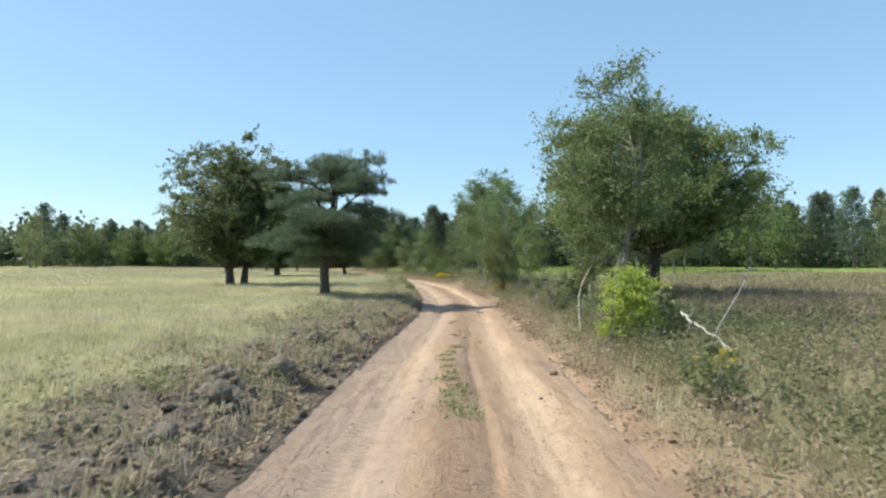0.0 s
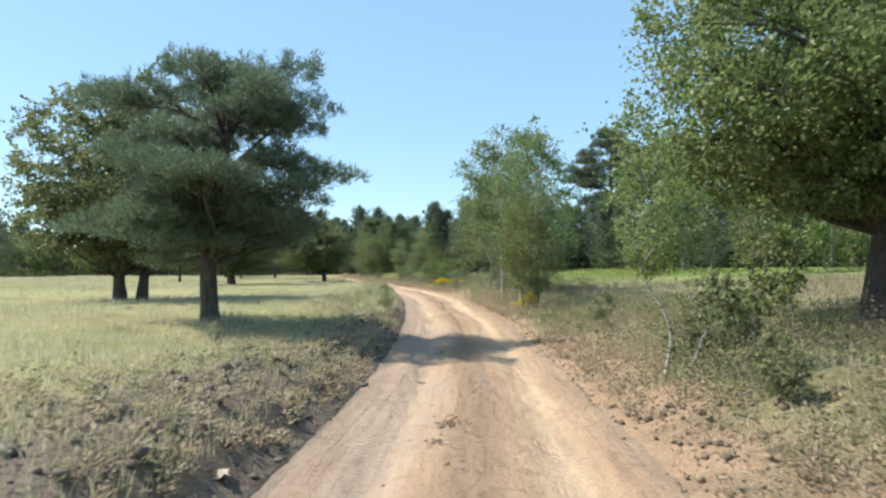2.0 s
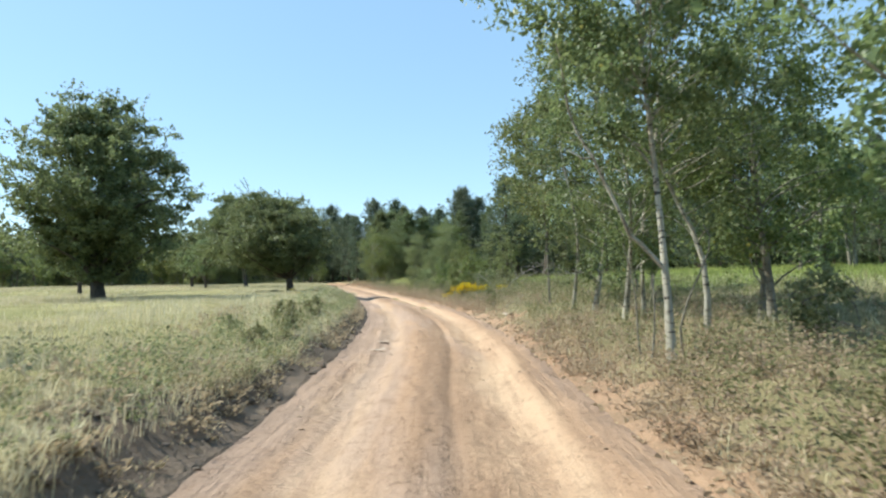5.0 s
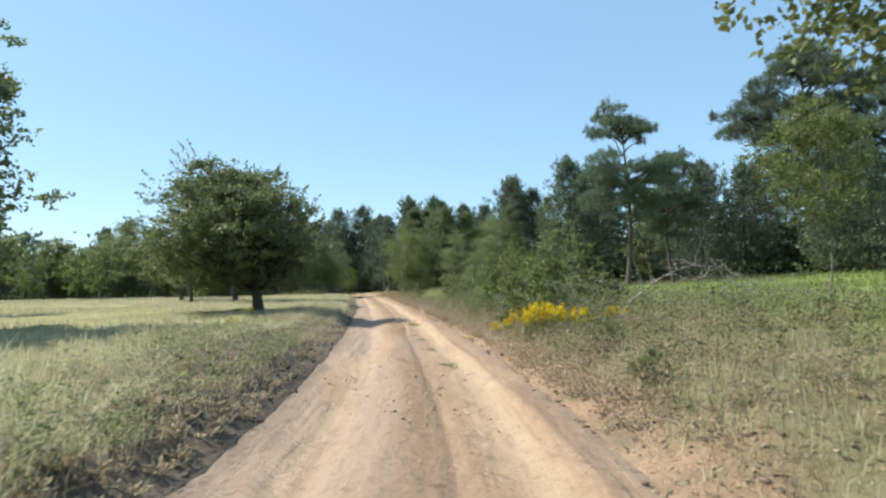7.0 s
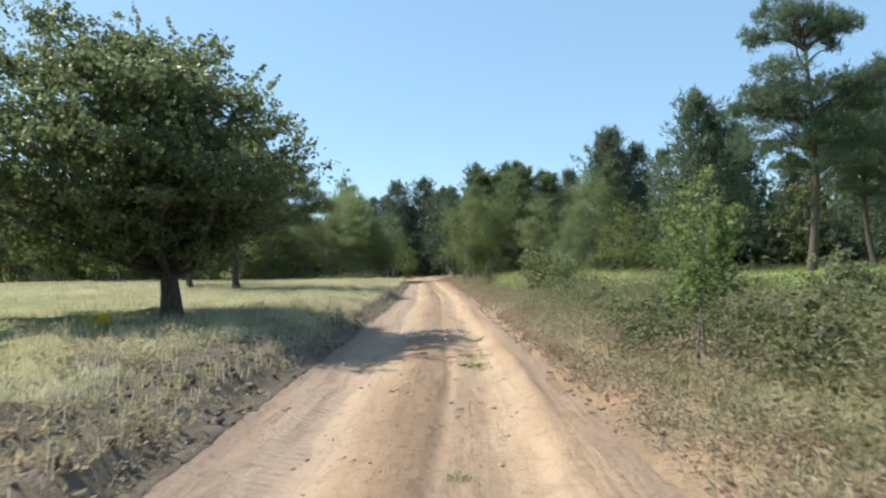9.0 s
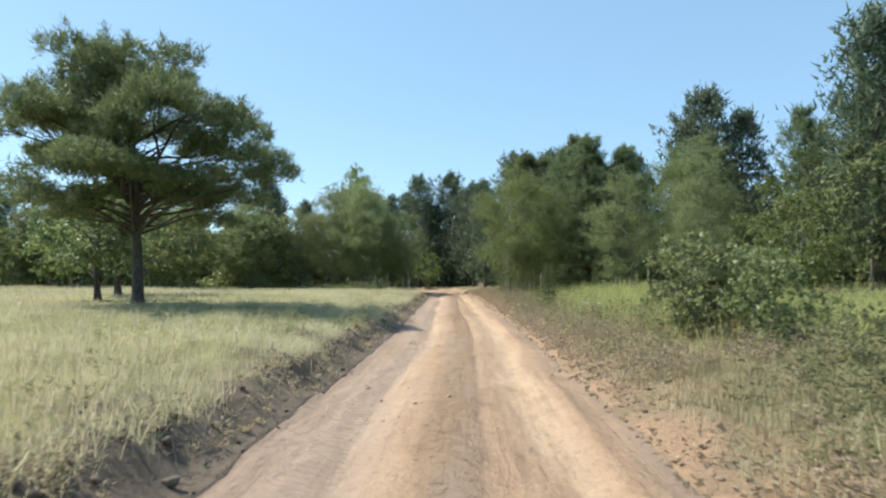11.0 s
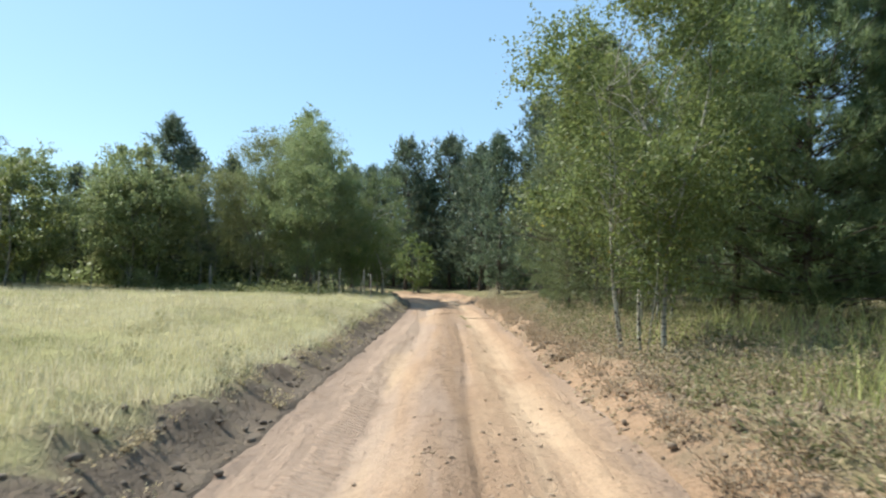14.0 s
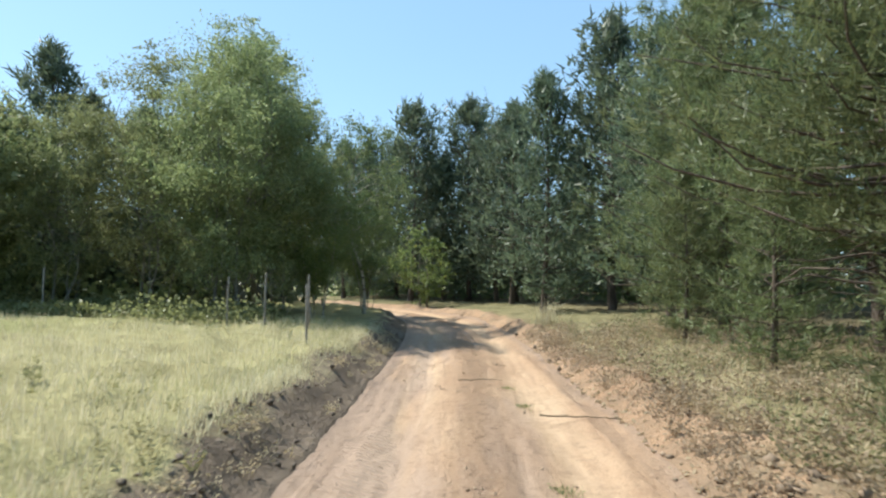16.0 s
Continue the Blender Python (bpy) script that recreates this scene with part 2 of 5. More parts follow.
def ground_material():
    m, t, b, out = material("heath_soil_and_turf")
    uv = t.nodes.new("ShaderNodeUVMap")
    uv.uv_map = "along"
    co = t.nodes.new("ShaderNodeTexCoord").outputs["Object"]
    sep = t.nodes.new("ShaderNodeSeparateXYZ")
    t.links.new(uv.outputs["UV"], sep.inputs[0])
    u = sep.outputs["X"]
    n1 = tex(t, co, 0.11, 4)
    n2 = tex(t, co, 1.1, 5, 0.65)
    n3 = tex(t, co, 14, 5, 0.7)
    dry = ramp(t, n2, [(0.3, (0.29, 0.255, 0.128)), (0.6, (0.405, 0.365, 0.19)), (0.8, (0.48, 0.43, 0.24))])
    green = ramp(t, n2, [(0.3, (0.14, 0.16, 0.055)), (0.7, (0.25, 0.27, 0.10))])
    left = mix(t, maths(t, "MULTIPLY", step(t, n1, 0.42, 0.62), 0.6), dry, green)
    right = mix(t, maths(t, "MULTIPLY", step(t, n1, 0.5, 0.62), 0.35), green, dry)
    meadow = ramp(t, n2, [(0.3, (0.165, 0.225, 0.055)), (0.7, (0.285, 0.345, 0.095))])
    dull = ramp(t, n2, [(0.3, (0.15, 0.132, 0.075)), (0.6, (0.27, 0.225, 0.138)), (0.8, (0.36, 0.275, 0.175))])
    right = mix(t, 0.75, right, dull)
    meadow = mix(t, step(t, sep.outputs["Y"], 46.0, 62.0), dull, meadow)
    litter = ramp(t, n2, [(0.3, (0.10, 0.082, 0.05)), (0.6, (0.17, 0.145, 0.085)), (0.8, (0.24, 0.19, 0.12))])
    meadow = mix(t, step(t, maths(t, "MULTIPLY_ADD", n1, 6.0, sep.outputs["Y"]), 98.0, 106.0), meadow, litter)
    right = mix(t, step(t, maths(t, "ADD", maths(t, "ADD", u, maths(t, "MULTIPLY", step(t, sep.outputs["Y"], 50.0, 60.0), 2.2)), maths(t, "MULTIPLY", n1, 5.0)), 10.0, 13.0), right, meadow)
    col = mix(t, step(t, u, -1.0, 1.0), left, right)
    sand, fine, broad = sand_colour(t, co)
    soil = ramp(t, n2, [(0.3, (0.135, 0.106, 0.082)), (0.7, (0.275, 0.216, 0.165))])
    soil = mix(t, step(t, n3, 0.55, 0.78), soil, (0.29, 0.22, 0.155))
    jag = maths(t, "MULTIPLY_ADD", n2, 2.4, -1.2)
    reach = maths(t, "MULTIPLY", step(t, sep.outputs["Y"], 22.0, 42.0), 1.1)
    reach = maths(t, "SUBTRACT", reach, maths(t, "MULTIPLY", maths(t, "SUBTRACT", step(t, sep.outputs["Y"], 53.0, 58.0), step(t, sep.outputs["Y"], 71.0, 77.0)), 1.0))
    near_l = maths(t, "SUBTRACT", 1.0, step(t, maths(t, "ADD", maths(t, "SUBTRACT", jag, u), reach), 3.1, 4.0))
    near_r = maths(t, "SUBTRACT", 1.0, step(t, maths(t, "SUBTRACT", maths(t, "ADD", u, jag), maths(t, "ADD", maths(t, "MULTIPLY", step(t, sep.outputs["Y"], 96.0, 110.0), 0.3), maths(t, "MULTIPLY", maths(t, "SUBTRACT", step(t, sep.outputs["Y"], 15.0, 20.0), step(t, sep.outputs["Y"], 27.0, 33.0)), 0.5))), 1.7, 2.8))
    bare = maths(t, "MULTIPLY", near_l, near_r)
    col = mix(t, bare, col, mix(t, step(t, u, 1.0, 1.6), soil, mix(t, maths(t, "MULTIPLY", step(t, n2, 0.42, 0.62), 0.6), sand, (0.22, 0.165, 0.115))))
    col = mix(t, maths(t, "MULTIPLY", step(t, n3, 0.45, 0.8), 0.45), col, (0.10, 0.085, 0.045))
    t.links.new(col, b.inputs["Base Color"])
    b.inputs["Roughness"].default_value = 1.0
    b.inputs["Specular IOR Level"].default_value = 0.1
    bump(t, b, maths(t, "ADD", n3, n2), 0.9, 0.08)
    return m


M_ROAD, M_GROUND = road_material(), ground_material()


def plain(name, a, c, scale, rough=0.9):
    m, t, b, out = material(name)
    geo = t.nodes.new("ShaderNodeNewGeometry").outputs["Random Per Island"]
    co = t.nodes.new("ShaderNodeTexCoord").outputs["Object"]
    n = tex(t, co, scale, 5)
    col = mix(t, 0.5, ramp(t, n, [(0.3, a), (0.7, c)]), ramp(t, geo, [(0.0, a), (1.0, c)]))
    t.links.new(col, b.inputs["Base Color"])
    b.inputs["Roughness"].default_value = rough
    bump(t, b, n, 0.5, 0.02)
    return m


M_STONE = plain("earthy_pebbles", (0.17, 0.112, 0.073), (0.50, 0.37, 0.25), 20)
M_CLOD = plain("dry_clods", (0.085, 0.062, 0.042), (0.30, 0.22, 0.15), 9)
M_LOAM = plain("dark_loam_clods", (0.075, 0.058, 0.044), (0.205, 0.162, 0.122), 9)
M_LITTER = plain("pale_scrap", (0.34, 0.265, 0.20), (0.54, 0.44, 0.35), 14)
M_ROOT = plain("bank_roots", (0.06, 0.045, 0.03), (0.24, 0.18, 0.11), 15)


# ---------------------------------------------------------------- the lie of the land
Y_KNOTS = [-400, -40, 0, 5, 15.7, 26.7, 36, 45, 48.7, 55.8, 62.2, 68.6, 77, 85.2, 92, 105, 116, 128, 136, 142, 147, 151, 156, 900]
X_KNOTS = [0, 0, 0.05, 0.07, 0.42, 0.75, 0.5, -0.15, -0.45, -1.4, -2.7, -4.2, -6.3, -8.4, -10.1, -13.8, -16.8, -20.4, -23.4, -27, -32, -38, -48, -48]
P_KNOTS = [-400, 0, 10, 22, 35, 50, 62, 85, 100, 118, 135, 900]
Z_KNOTS = [0.2, 0.2, 0.14, -0.12, -0.12, -0.04, 0.0, 0.02, 0.1, 0.2, 0.32, 0.4]
_yy = np.arange(-400, 900, 0.5)
_k = np.exp(-0.5 * (np.arange(-12, 13) / 5.0) ** 2)
_k /= _k.sum()
_cx = np.convolve(np.pad(np.interp(_yy, Y_KNOTS, X_KNOTS), 12, "edge"), _k, "valid")
_pz = np.convolve(np.pad(np.interp(_yy, P_KNOTS, Z_KNOTS), 12, "edge"), _k, "valid")
_slope = np.gradient(_cx, 0.5)


def centre(y):
    return np.interp(y, _yy, _cx)


def across(y):
    """How much wider a crossing along x is than one square to the way."""
    return np.sqrt(1 + np.interp(y, _yy, _slope) ** 2)


def hashed(ix, iy, seed):
    n = (ix * 374761393 + iy * 668265263 + seed * 1274126177) & 0x7FFFFFFF
    n = ((n ^ (n >> 13)) * 1274126177) & 0x7FFFFFFF
    return ((n ^ (n >> 16)) & 0xFFFF) / 65535.0


def rough2(x, y, scale, seed):
    """Smooth value noise from -1 to 1."""
    x, y = np.asarray(x, float) / scale, np.asarray(y, float) / scale
    ix, iy = np.floor(x).astype(np.int64), np.floor(y).astype(np.int64)
    fx, fy = x - ix, y - iy
    fx, fy = fx * fx * (3 - 2 * fx), fy * fy * (3 - 2 * fy)
    a, b = hashed(ix, iy, seed), hashed(ix + 1, iy, seed)
    c, d = hashed(ix, iy + 1, seed), hashed(ix + 1, iy + 1, seed)
    return (a + (b - a) * fx + (c - a) * fy + (a - b - c + d) * fx * fy) * 2 - 1


LEFT_U = [-900, -60, -35, -22, -14, -9, -4.5, -3.0, -2.5, -2.1, -1.88, -1.7]
LEFT_Z = [1.6, 1.15, 0.98, 0.72, 0.57, 0.55, 0.48, 0.43, 0.38, 0.25, 0.08, 0.0]
RIGHT_U = [1.6, 2.0, 2.7, 4.0, 7, 15, 30, 900]
RIGHT_Z = [0.0, 0.08, 0.22, 0.36, 0.52, 0.85, 1.15, 1.7]


def height_at(u, y):
    """Ground height at u metres square to the way's middle, for a y along it."""
    u, y = np.asarray(u, float), np.asarray(y, float)
    base = np.interp(y, _yy, _pz)
    side = np.where(u < 0, np.interp(u, LEFT_U, LEFT_Z), np.interp(u, RIGHT_U, RIGHT_Z))
    off = np.clip((np.abs(u + 0.14 * rough2(y, 0 * y, 1.7, 13) + 0.08 * rough2(y, 0 * y, 0.6, 14)) - 1.42) / 0.7, 0, 1)
    bank = np.clip(1 + 0.28 * rough2(y, 0 * y, 5.0, 3), 0.6, 1.5) * (1 - 0.22 * np.clip((y - 88) / 18, 0, 1))
    side = side * np.where((u < 0) & (u > -5), bank, 1)
    lumps = 0.09 * rough2(u, y, 0.9, 5) + 0.07 * rough2(u, y, 0.42, 6) + 0.05 * rough2(u, y, 0.2, 12)
    swell = 0.10 * rough2(u, y, 9, 7) * np.clip((np.abs(u) - 3) / 6, 0, 1)
    clear = np.clip(1.4 - np.abs(u) / 14, 0.3, 1)
    rut = -0.075 * np.exp(-((np.abs(u + 0.1 * rough2(y, 0 * y, 7, 8)) - 0.82) / 0.27) ** 2) + 0.03 * np.exp(-(u / 0.3) ** 2)
    road = (1 - off) * (0.018 * rough2(u, y, 0.5, 9) + 0.03 * rough2(u, y, 2.2, 10) + 0.012 * rough2(u * 2, y * 0.7, 0.16, 15))
    wander = 0.12 * rough2(y, 0 * y, 6.0, 16)
    windrow = 0.035 * np.exp(-((u - 1.16 - wander) / 0.1) ** 2) * np.clip(0.6 + rough2(y, 0 * y, 3.0, 17), 0, 1.4)
    crease = -0.035 * np.exp(-((u - 0.24 - wander) / 0.055) ** 2) * np.clip(0.4 + 1.6 * rough2(y, 0 * y, 8.0, 18), 0, 1)
    road = road + (1 - off) * (windrow + crease)
    # loose earth thrown up along the verge before the bend
    berm = np.clip((y - 97) / 7, 0, 1) * np.exp(-((u - 2.05 - 0.2 * rough2(y, 0 * y, 2.5, 19)) / 0.38) ** 2) * (0.16 + 0.13 * rough2(y, u, 0.9, 20) + 0.08 * rough2(y, u, 0.35, 21))
    return base + side + berm + off * (lumps * clear + swell) + (1 - off) * rut + road


def ground_z(x, y):
    u = (np.asarray(x, float) - centre(y)) / across(y)
    return height_at(u, y)


def gz(x, y):
    return float(ground_z(np.array([x]), np.array([y]))[0])


def mesh_from(name, verts, faces_flat, face_size, mat, smooth=False):
    """A mesh from arrays: corners, and the corner numbers of faces that all have face_size corners."""
    me = bpy.data.meshes.new(name)
    verts = np.asarray(verts, np.float32).reshape(-1, 3)
    idx = np.asarray(faces_flat, np.int32).ravel()
    n = len(idx) // face_size
    me.vertices.add(len(verts))
    me.vertices.foreach_set("co", verts.ravel())
    me.loops.add(len(idx))
    me.loops.foreach_set("vertex_index", idx)
    me.polygons.add(n)
    me.polygons.foreach_set("loop_start", np.arange(n, dtype=np.int32) * face_size)
    me.polygons.foreach_set("loop_total", np.full(n, face_size, np.int32))
    if smooth:
        me.polygons.foreach_set("use_smooth", np.ones(n, bool))
    me.materials.append(mat)
    me.update(calc_edges=True)
    return me


def sheet(name, us, ys, mat, sunk=0.0):
    U, Y = np.meshgrid(us, ys)
    X = centre(Y) + U * across(Y)
    Z = height_at(U, Y) - np.where(np.abs(U) < 1.59, sunk, 0)
    nu, ny = len(us), len(ys)
    i = np.arange(nu - 1)[None] + np.arange(ny - 1)[:, None] * nu
    quads = np.stack([i, i + 1, i + nu + 1, i + nu], -1).reshape(-1)
    me = mesh_from(name, np.stack([X, Y, Z], -1), quads, 4, mat, True)
    uvs = np.stack([U, Y], -1).reshape(-1, 2).astype(np.float32)
    me.uv_layers.new(name="along").data.foreach_set("uv", uvs[quads].ravel())
    return tagged(new(name, me), kind="structure")


YS = np.concatenate([[-600, -300, -150, -80, -40, -20, -10], np.arange(-5, 60, 0.2), np.arange(60, 135, 0.25), np.arange(135, 165, 1), [170, 180, 200, 240, 320, 500, 800, 1300]])
YR = np.concatenate([YS[YS < -5], np.arange(-5, 130, 0.1), YS[YS >= 130]])
grow = np.array([9, 10, 11.5, 13, 15, 18, 22, 27, 34, 45, 60, 85, 130, 220, 400, 900])
mid = np.concatenate([np.arange(1.6, 4, 0.1), np.arange(4, 9, 0.3)])
road = tagged(sheet("road", np.linspace(-1.6, 1.6, 65), YR, M_ROAD), "sandy pinkish track with two pale wheel ruts", "road")
# the ground on both sides and under the way is one sheet, whose strip below the track lies a little lower
gu = np.concatenate([-grow[::-1], -mid[::-1], [-1.54, 1.54], mid, grow])
ground = tagged(sheet("ground", gu, YS, M_GROUND, 0.4), "dry heath ground with turf and bare banks", "ground")


# ---------------------------------------------------------------- building blocks
def part(name, me, parent, label=""):
    ob = new(name, me)
    ob.parent = parent
    return tagged(ob, label)


def thing(name, x, y, label, category, group="", sink=0.05, z=None):
    ob = new(name)
    ob.empty_display_size = 0.3
    ob.matrix_basis = pose(x, y, (gz(x, y) if z is None else z) - sink)
    return tagged(ob, label, category, group)


class Tubes:
    """Gathers tapered, bent tubes into one mesh."""

    def __init__(self):
        self.v, self.f, self.n = [], [], 0

    def add(self, pts, radii, sides=7):
        pts, radii = np.asarray(pts, float), np.asarray(radii, float)
        d = np.gradient(pts, axis=0)
        d /= np.linalg.norm(d, axis=1, keepdims=True) + 1e-9
        ref = np.array([0.31, 0.95, 0.05]) if abs(d[0][2]) > 0.6 else np.array([0.05, 0.1, 0.99])
        a = np.cross(d, ref)
        a /= np.linalg.norm(a, axis=1, keepdims=True) + 1e-9
        b = np.cross(d, a)
        ang = np.linspace(0, 2 * np.pi, sides, endpoint=False)
        ring = pts[:, None] + radii[:, None, None] * (np.cos(ang)[None, :, None] * a[:, None] + np.sin(ang)[None, :, None] * b[:, None])
        k = len(pts)
        i = np.arange(k - 1)[:, None] * sides + np.arange(sides)[None]
        j = np.arange(k - 1)[:, None] * sides + (np.arange(sides)[None] + 1) % sides
        q = np.stack([i, j, j + sides, i + sides], -1).reshape(-1, 4) + self.n
        self.v.append(ring.reshape(-1, 3))
        self.f.append(q)
        self.n += k * sides

    def mesh(self, name, mat):
        return mesh_from(name, np.concatenate(self.v), np.concatenate(self.f), 4, mat, True)


def unit(rng, n):
    v = rng.normal(size=(n, 3))
    return v / np.linalg.norm(v, axis=1, keepdims=True)


def leaves(name, mat, pos, size, rng, ratio=0.6, droop=0.0, axis=None):
    """A folded lozenge for each leaf: four corners, two triangles."""
    n = len(pos)
    a = unit(rng, n) if axis is None else axis
    a = a + np.array([0, 0, -droop])
    a /= np.linalg.norm(a, axis=1, keepdims=True)
    b = np.cross(a, unit(rng, n))
    b /= np.linalg.norm(b, axis=1, keepdims=True) + 1e-9
    s = (size * rng.uniform(0.65, 1.35, n))[:, None]
    c = np.cross(a, b) * s * 0.12
    v = np.stack([pos - a * s * 0.5, pos + b * s * ratio * 0.5 + c, pos + a * s * 0.5, pos - b * s * ratio * 0.5 + c], 1)
    i = np.arange(n)[:, None] * 4
    tri = np.concatenate([i + [0, 1, 2], i + [0, 2, 3]], 1)
    return mesh_from(name, v, tri, 3, mat)


def bend(p, q, rng, sag=0.1, k=6, up=0.0):
    """A limb's line from p to q with a wavering course."""
    t = np.linspace(0, 1, k)[:, None]
    p, q = np.asarray(p, float), np.asarray(q, float)
    length = np.linalg.norm(q - p)
    w = rng.normal(size=(1, 3)) * sag * length
    w2 = rng.normal(size=(1, 3)) * sag * 0.5 * length
    return p + (q - p) * t + w * np.sin(np.pi * t) + w2 * np.sin(2 * np.pi * t) + np.array([0, 0, up * length]) * np.sin(np.pi * t)


def spray(rng, m, size, squash):
    """Leaf places of one spray: twigs fan out from its middle, and the leaves sit close along them."""
    k = max(4, m // 13)
    d = unit(rng, k) * np.array([1, 1, squash]) * rng.uniform(0.45, 1.2, (k, 1))
    i = rng.integers(0, k, m)
    t = rng.uniform(0.08, 1, (m, 1)) ** 0.8
    return size * (d[i] * t + rng.normal(0, 0.07, (m, 3)))


def broadleaf(rng, height, radius, crown_low, trunk_r, clumps, per, leaf, mats, lean=(0, 0), stems=1, flat=1.0, spread=0.16, droop=0.15, top=0.6, ratio=0.62, fine=True, sweep=0.9, crook=0.03):
    """Meshes of a broad-leaved tree round the origin: trunk with its limbs, and crown.
    The crown is made of leafy sprays at the limbs' ends, set through an uneven egg shape."""
    T = Tubes()
    others = []
    crown_h = height - crown_low
    mid_z = crown_low + crown_h * 0.5
    lean = np.array([lean[0], lean[1], 0.0])
    bases, tops, limbs = [], [], []
    for s in range(stems):
        ang = 2 * np.pi * (s / max(stems, 1)) + rng.uniform(0, 1)
        off = np.array([np.cos(ang), np.sin(ang), 0]) * (0.0 if stems == 1 else 0.35)
        end = lean * height + off * (1 + height * 0.18) + np.array([0, 0, height * (0.9 if fine else 0.85) * (1 - 0.12 * s)])
        line = bend(off, end, rng, crook, 10)
        line[0, 2] -= 0.25
        r = trunk_r * (1 - 0.18 * s) * np.linspace(1, 0.08, 10) ** 0.9
        r[0] *= 1.5
        r[1] *= 1.1
        if s == 0:
            T.add(line, r, 9 if trunk_r > 0.12 else 7)
        else:
            S = Tubes()
            S.add(line, r, 7)
            others.append(S.mesh("stem", mats[0]))
        bases.append(line)
        tops.append(r)
    lobes = unit(rng, 7)
    lobe_s = rng.uniform(0.68, 1.2, 7)
    pts = []
    k = 0
    while k < clumps:
        d = unit(rng, 1)[0]
        w = np.exp(4 * (lobes @ d - 1))
        grow_ = (w * lobe_s).sum() / w.sum()
        f = rng.uniform(0.3, 1.0) ** 0.55 * grow_
        sprig = rng.uniform() < 0.06
        if sprig:
            f = grow_ * rng.uniform(0.98, 1.06)
        zrel = d[2] * f
        narrow = 1 - top * max(zrel, 0) ** 1.5 - 0.25 * max(-zrel, 0)
        c = np.array([d[0] * f * radius * narrow, d[1] * f * radius * narrow, mid_z + zrel * crown_h * 0.5 * flat]) + lean * (mid_z + zrel * crown_h * 0.5)
        if c[2] < crown_low * 0.82:
            continue
        line, r = bases[k % stems], tops[k % stems]
        out = np.hypot(*(c - lean * c[2])[:2])
        zj = np.clip(c[2] - out * sweep * rng.uniform(0.35, 0.8) - 0.1, crown_low * 0.55, min(height * 0.86, line[-1, 2] * 0.97))
        j = np.searchsorted(line[:, 2], zj)
        j = min(max(j, 1), len(line) - 1)
        t = (zj - line[j - 1, 2]) / (line[j, 2] - line[j - 1, 2] + 1e-6)
        start = line[j - 1] + (line[j] - line[j - 1]) * t
        rr = max(0.012, (r[j - 1] + (r[j] - r[j - 1]) * t) * rng.uniform(0.3, 0.5))
        limb = bend(start, c, rng, 0.07, 6, 0.08)
        if fine:
            if k % 2 == 0:
                L = Tubes()
                L.add(limb, rr * np.linspace(1, 0.16, 6), 5 if rr > 0.03 else 4)
                limbs.append(L.mesh("limb", mats[0]))
        elif k % 3 == 0:
            T.add(limb[::2], rr * np.linspace(1, 0.3, 3), 4)
        ln = np.linalg.norm(c - start)
        size = (spread * radius * rng.uniform(0.7, 1.4) + 0.12) * (0.6 if sprig else 1.0)
        m = int(per * rng.uniform(0.6, 1.4) * (0.4 if sprig else 1.0))
        pts.append(c + spray(rng, m, size * 1.25, 0.7))
        along = rng.uniform(0.5, 1.0, m // 5)
        q = start + (c - start) * along[:, None] + unit(rng, m // 5) * size * 0.45 * rng.uniform(0, 1, (m // 5, 1))
        pts.append(q)
        k += 1
    P = np.concatenate(pts)
    P = P[P[:, 2] > crown_low * 0.6]
    return T.mesh("trunk", mats[0]), leaves("crown", mats[1], P, leaf, rng, ratio, droop), others + limbs


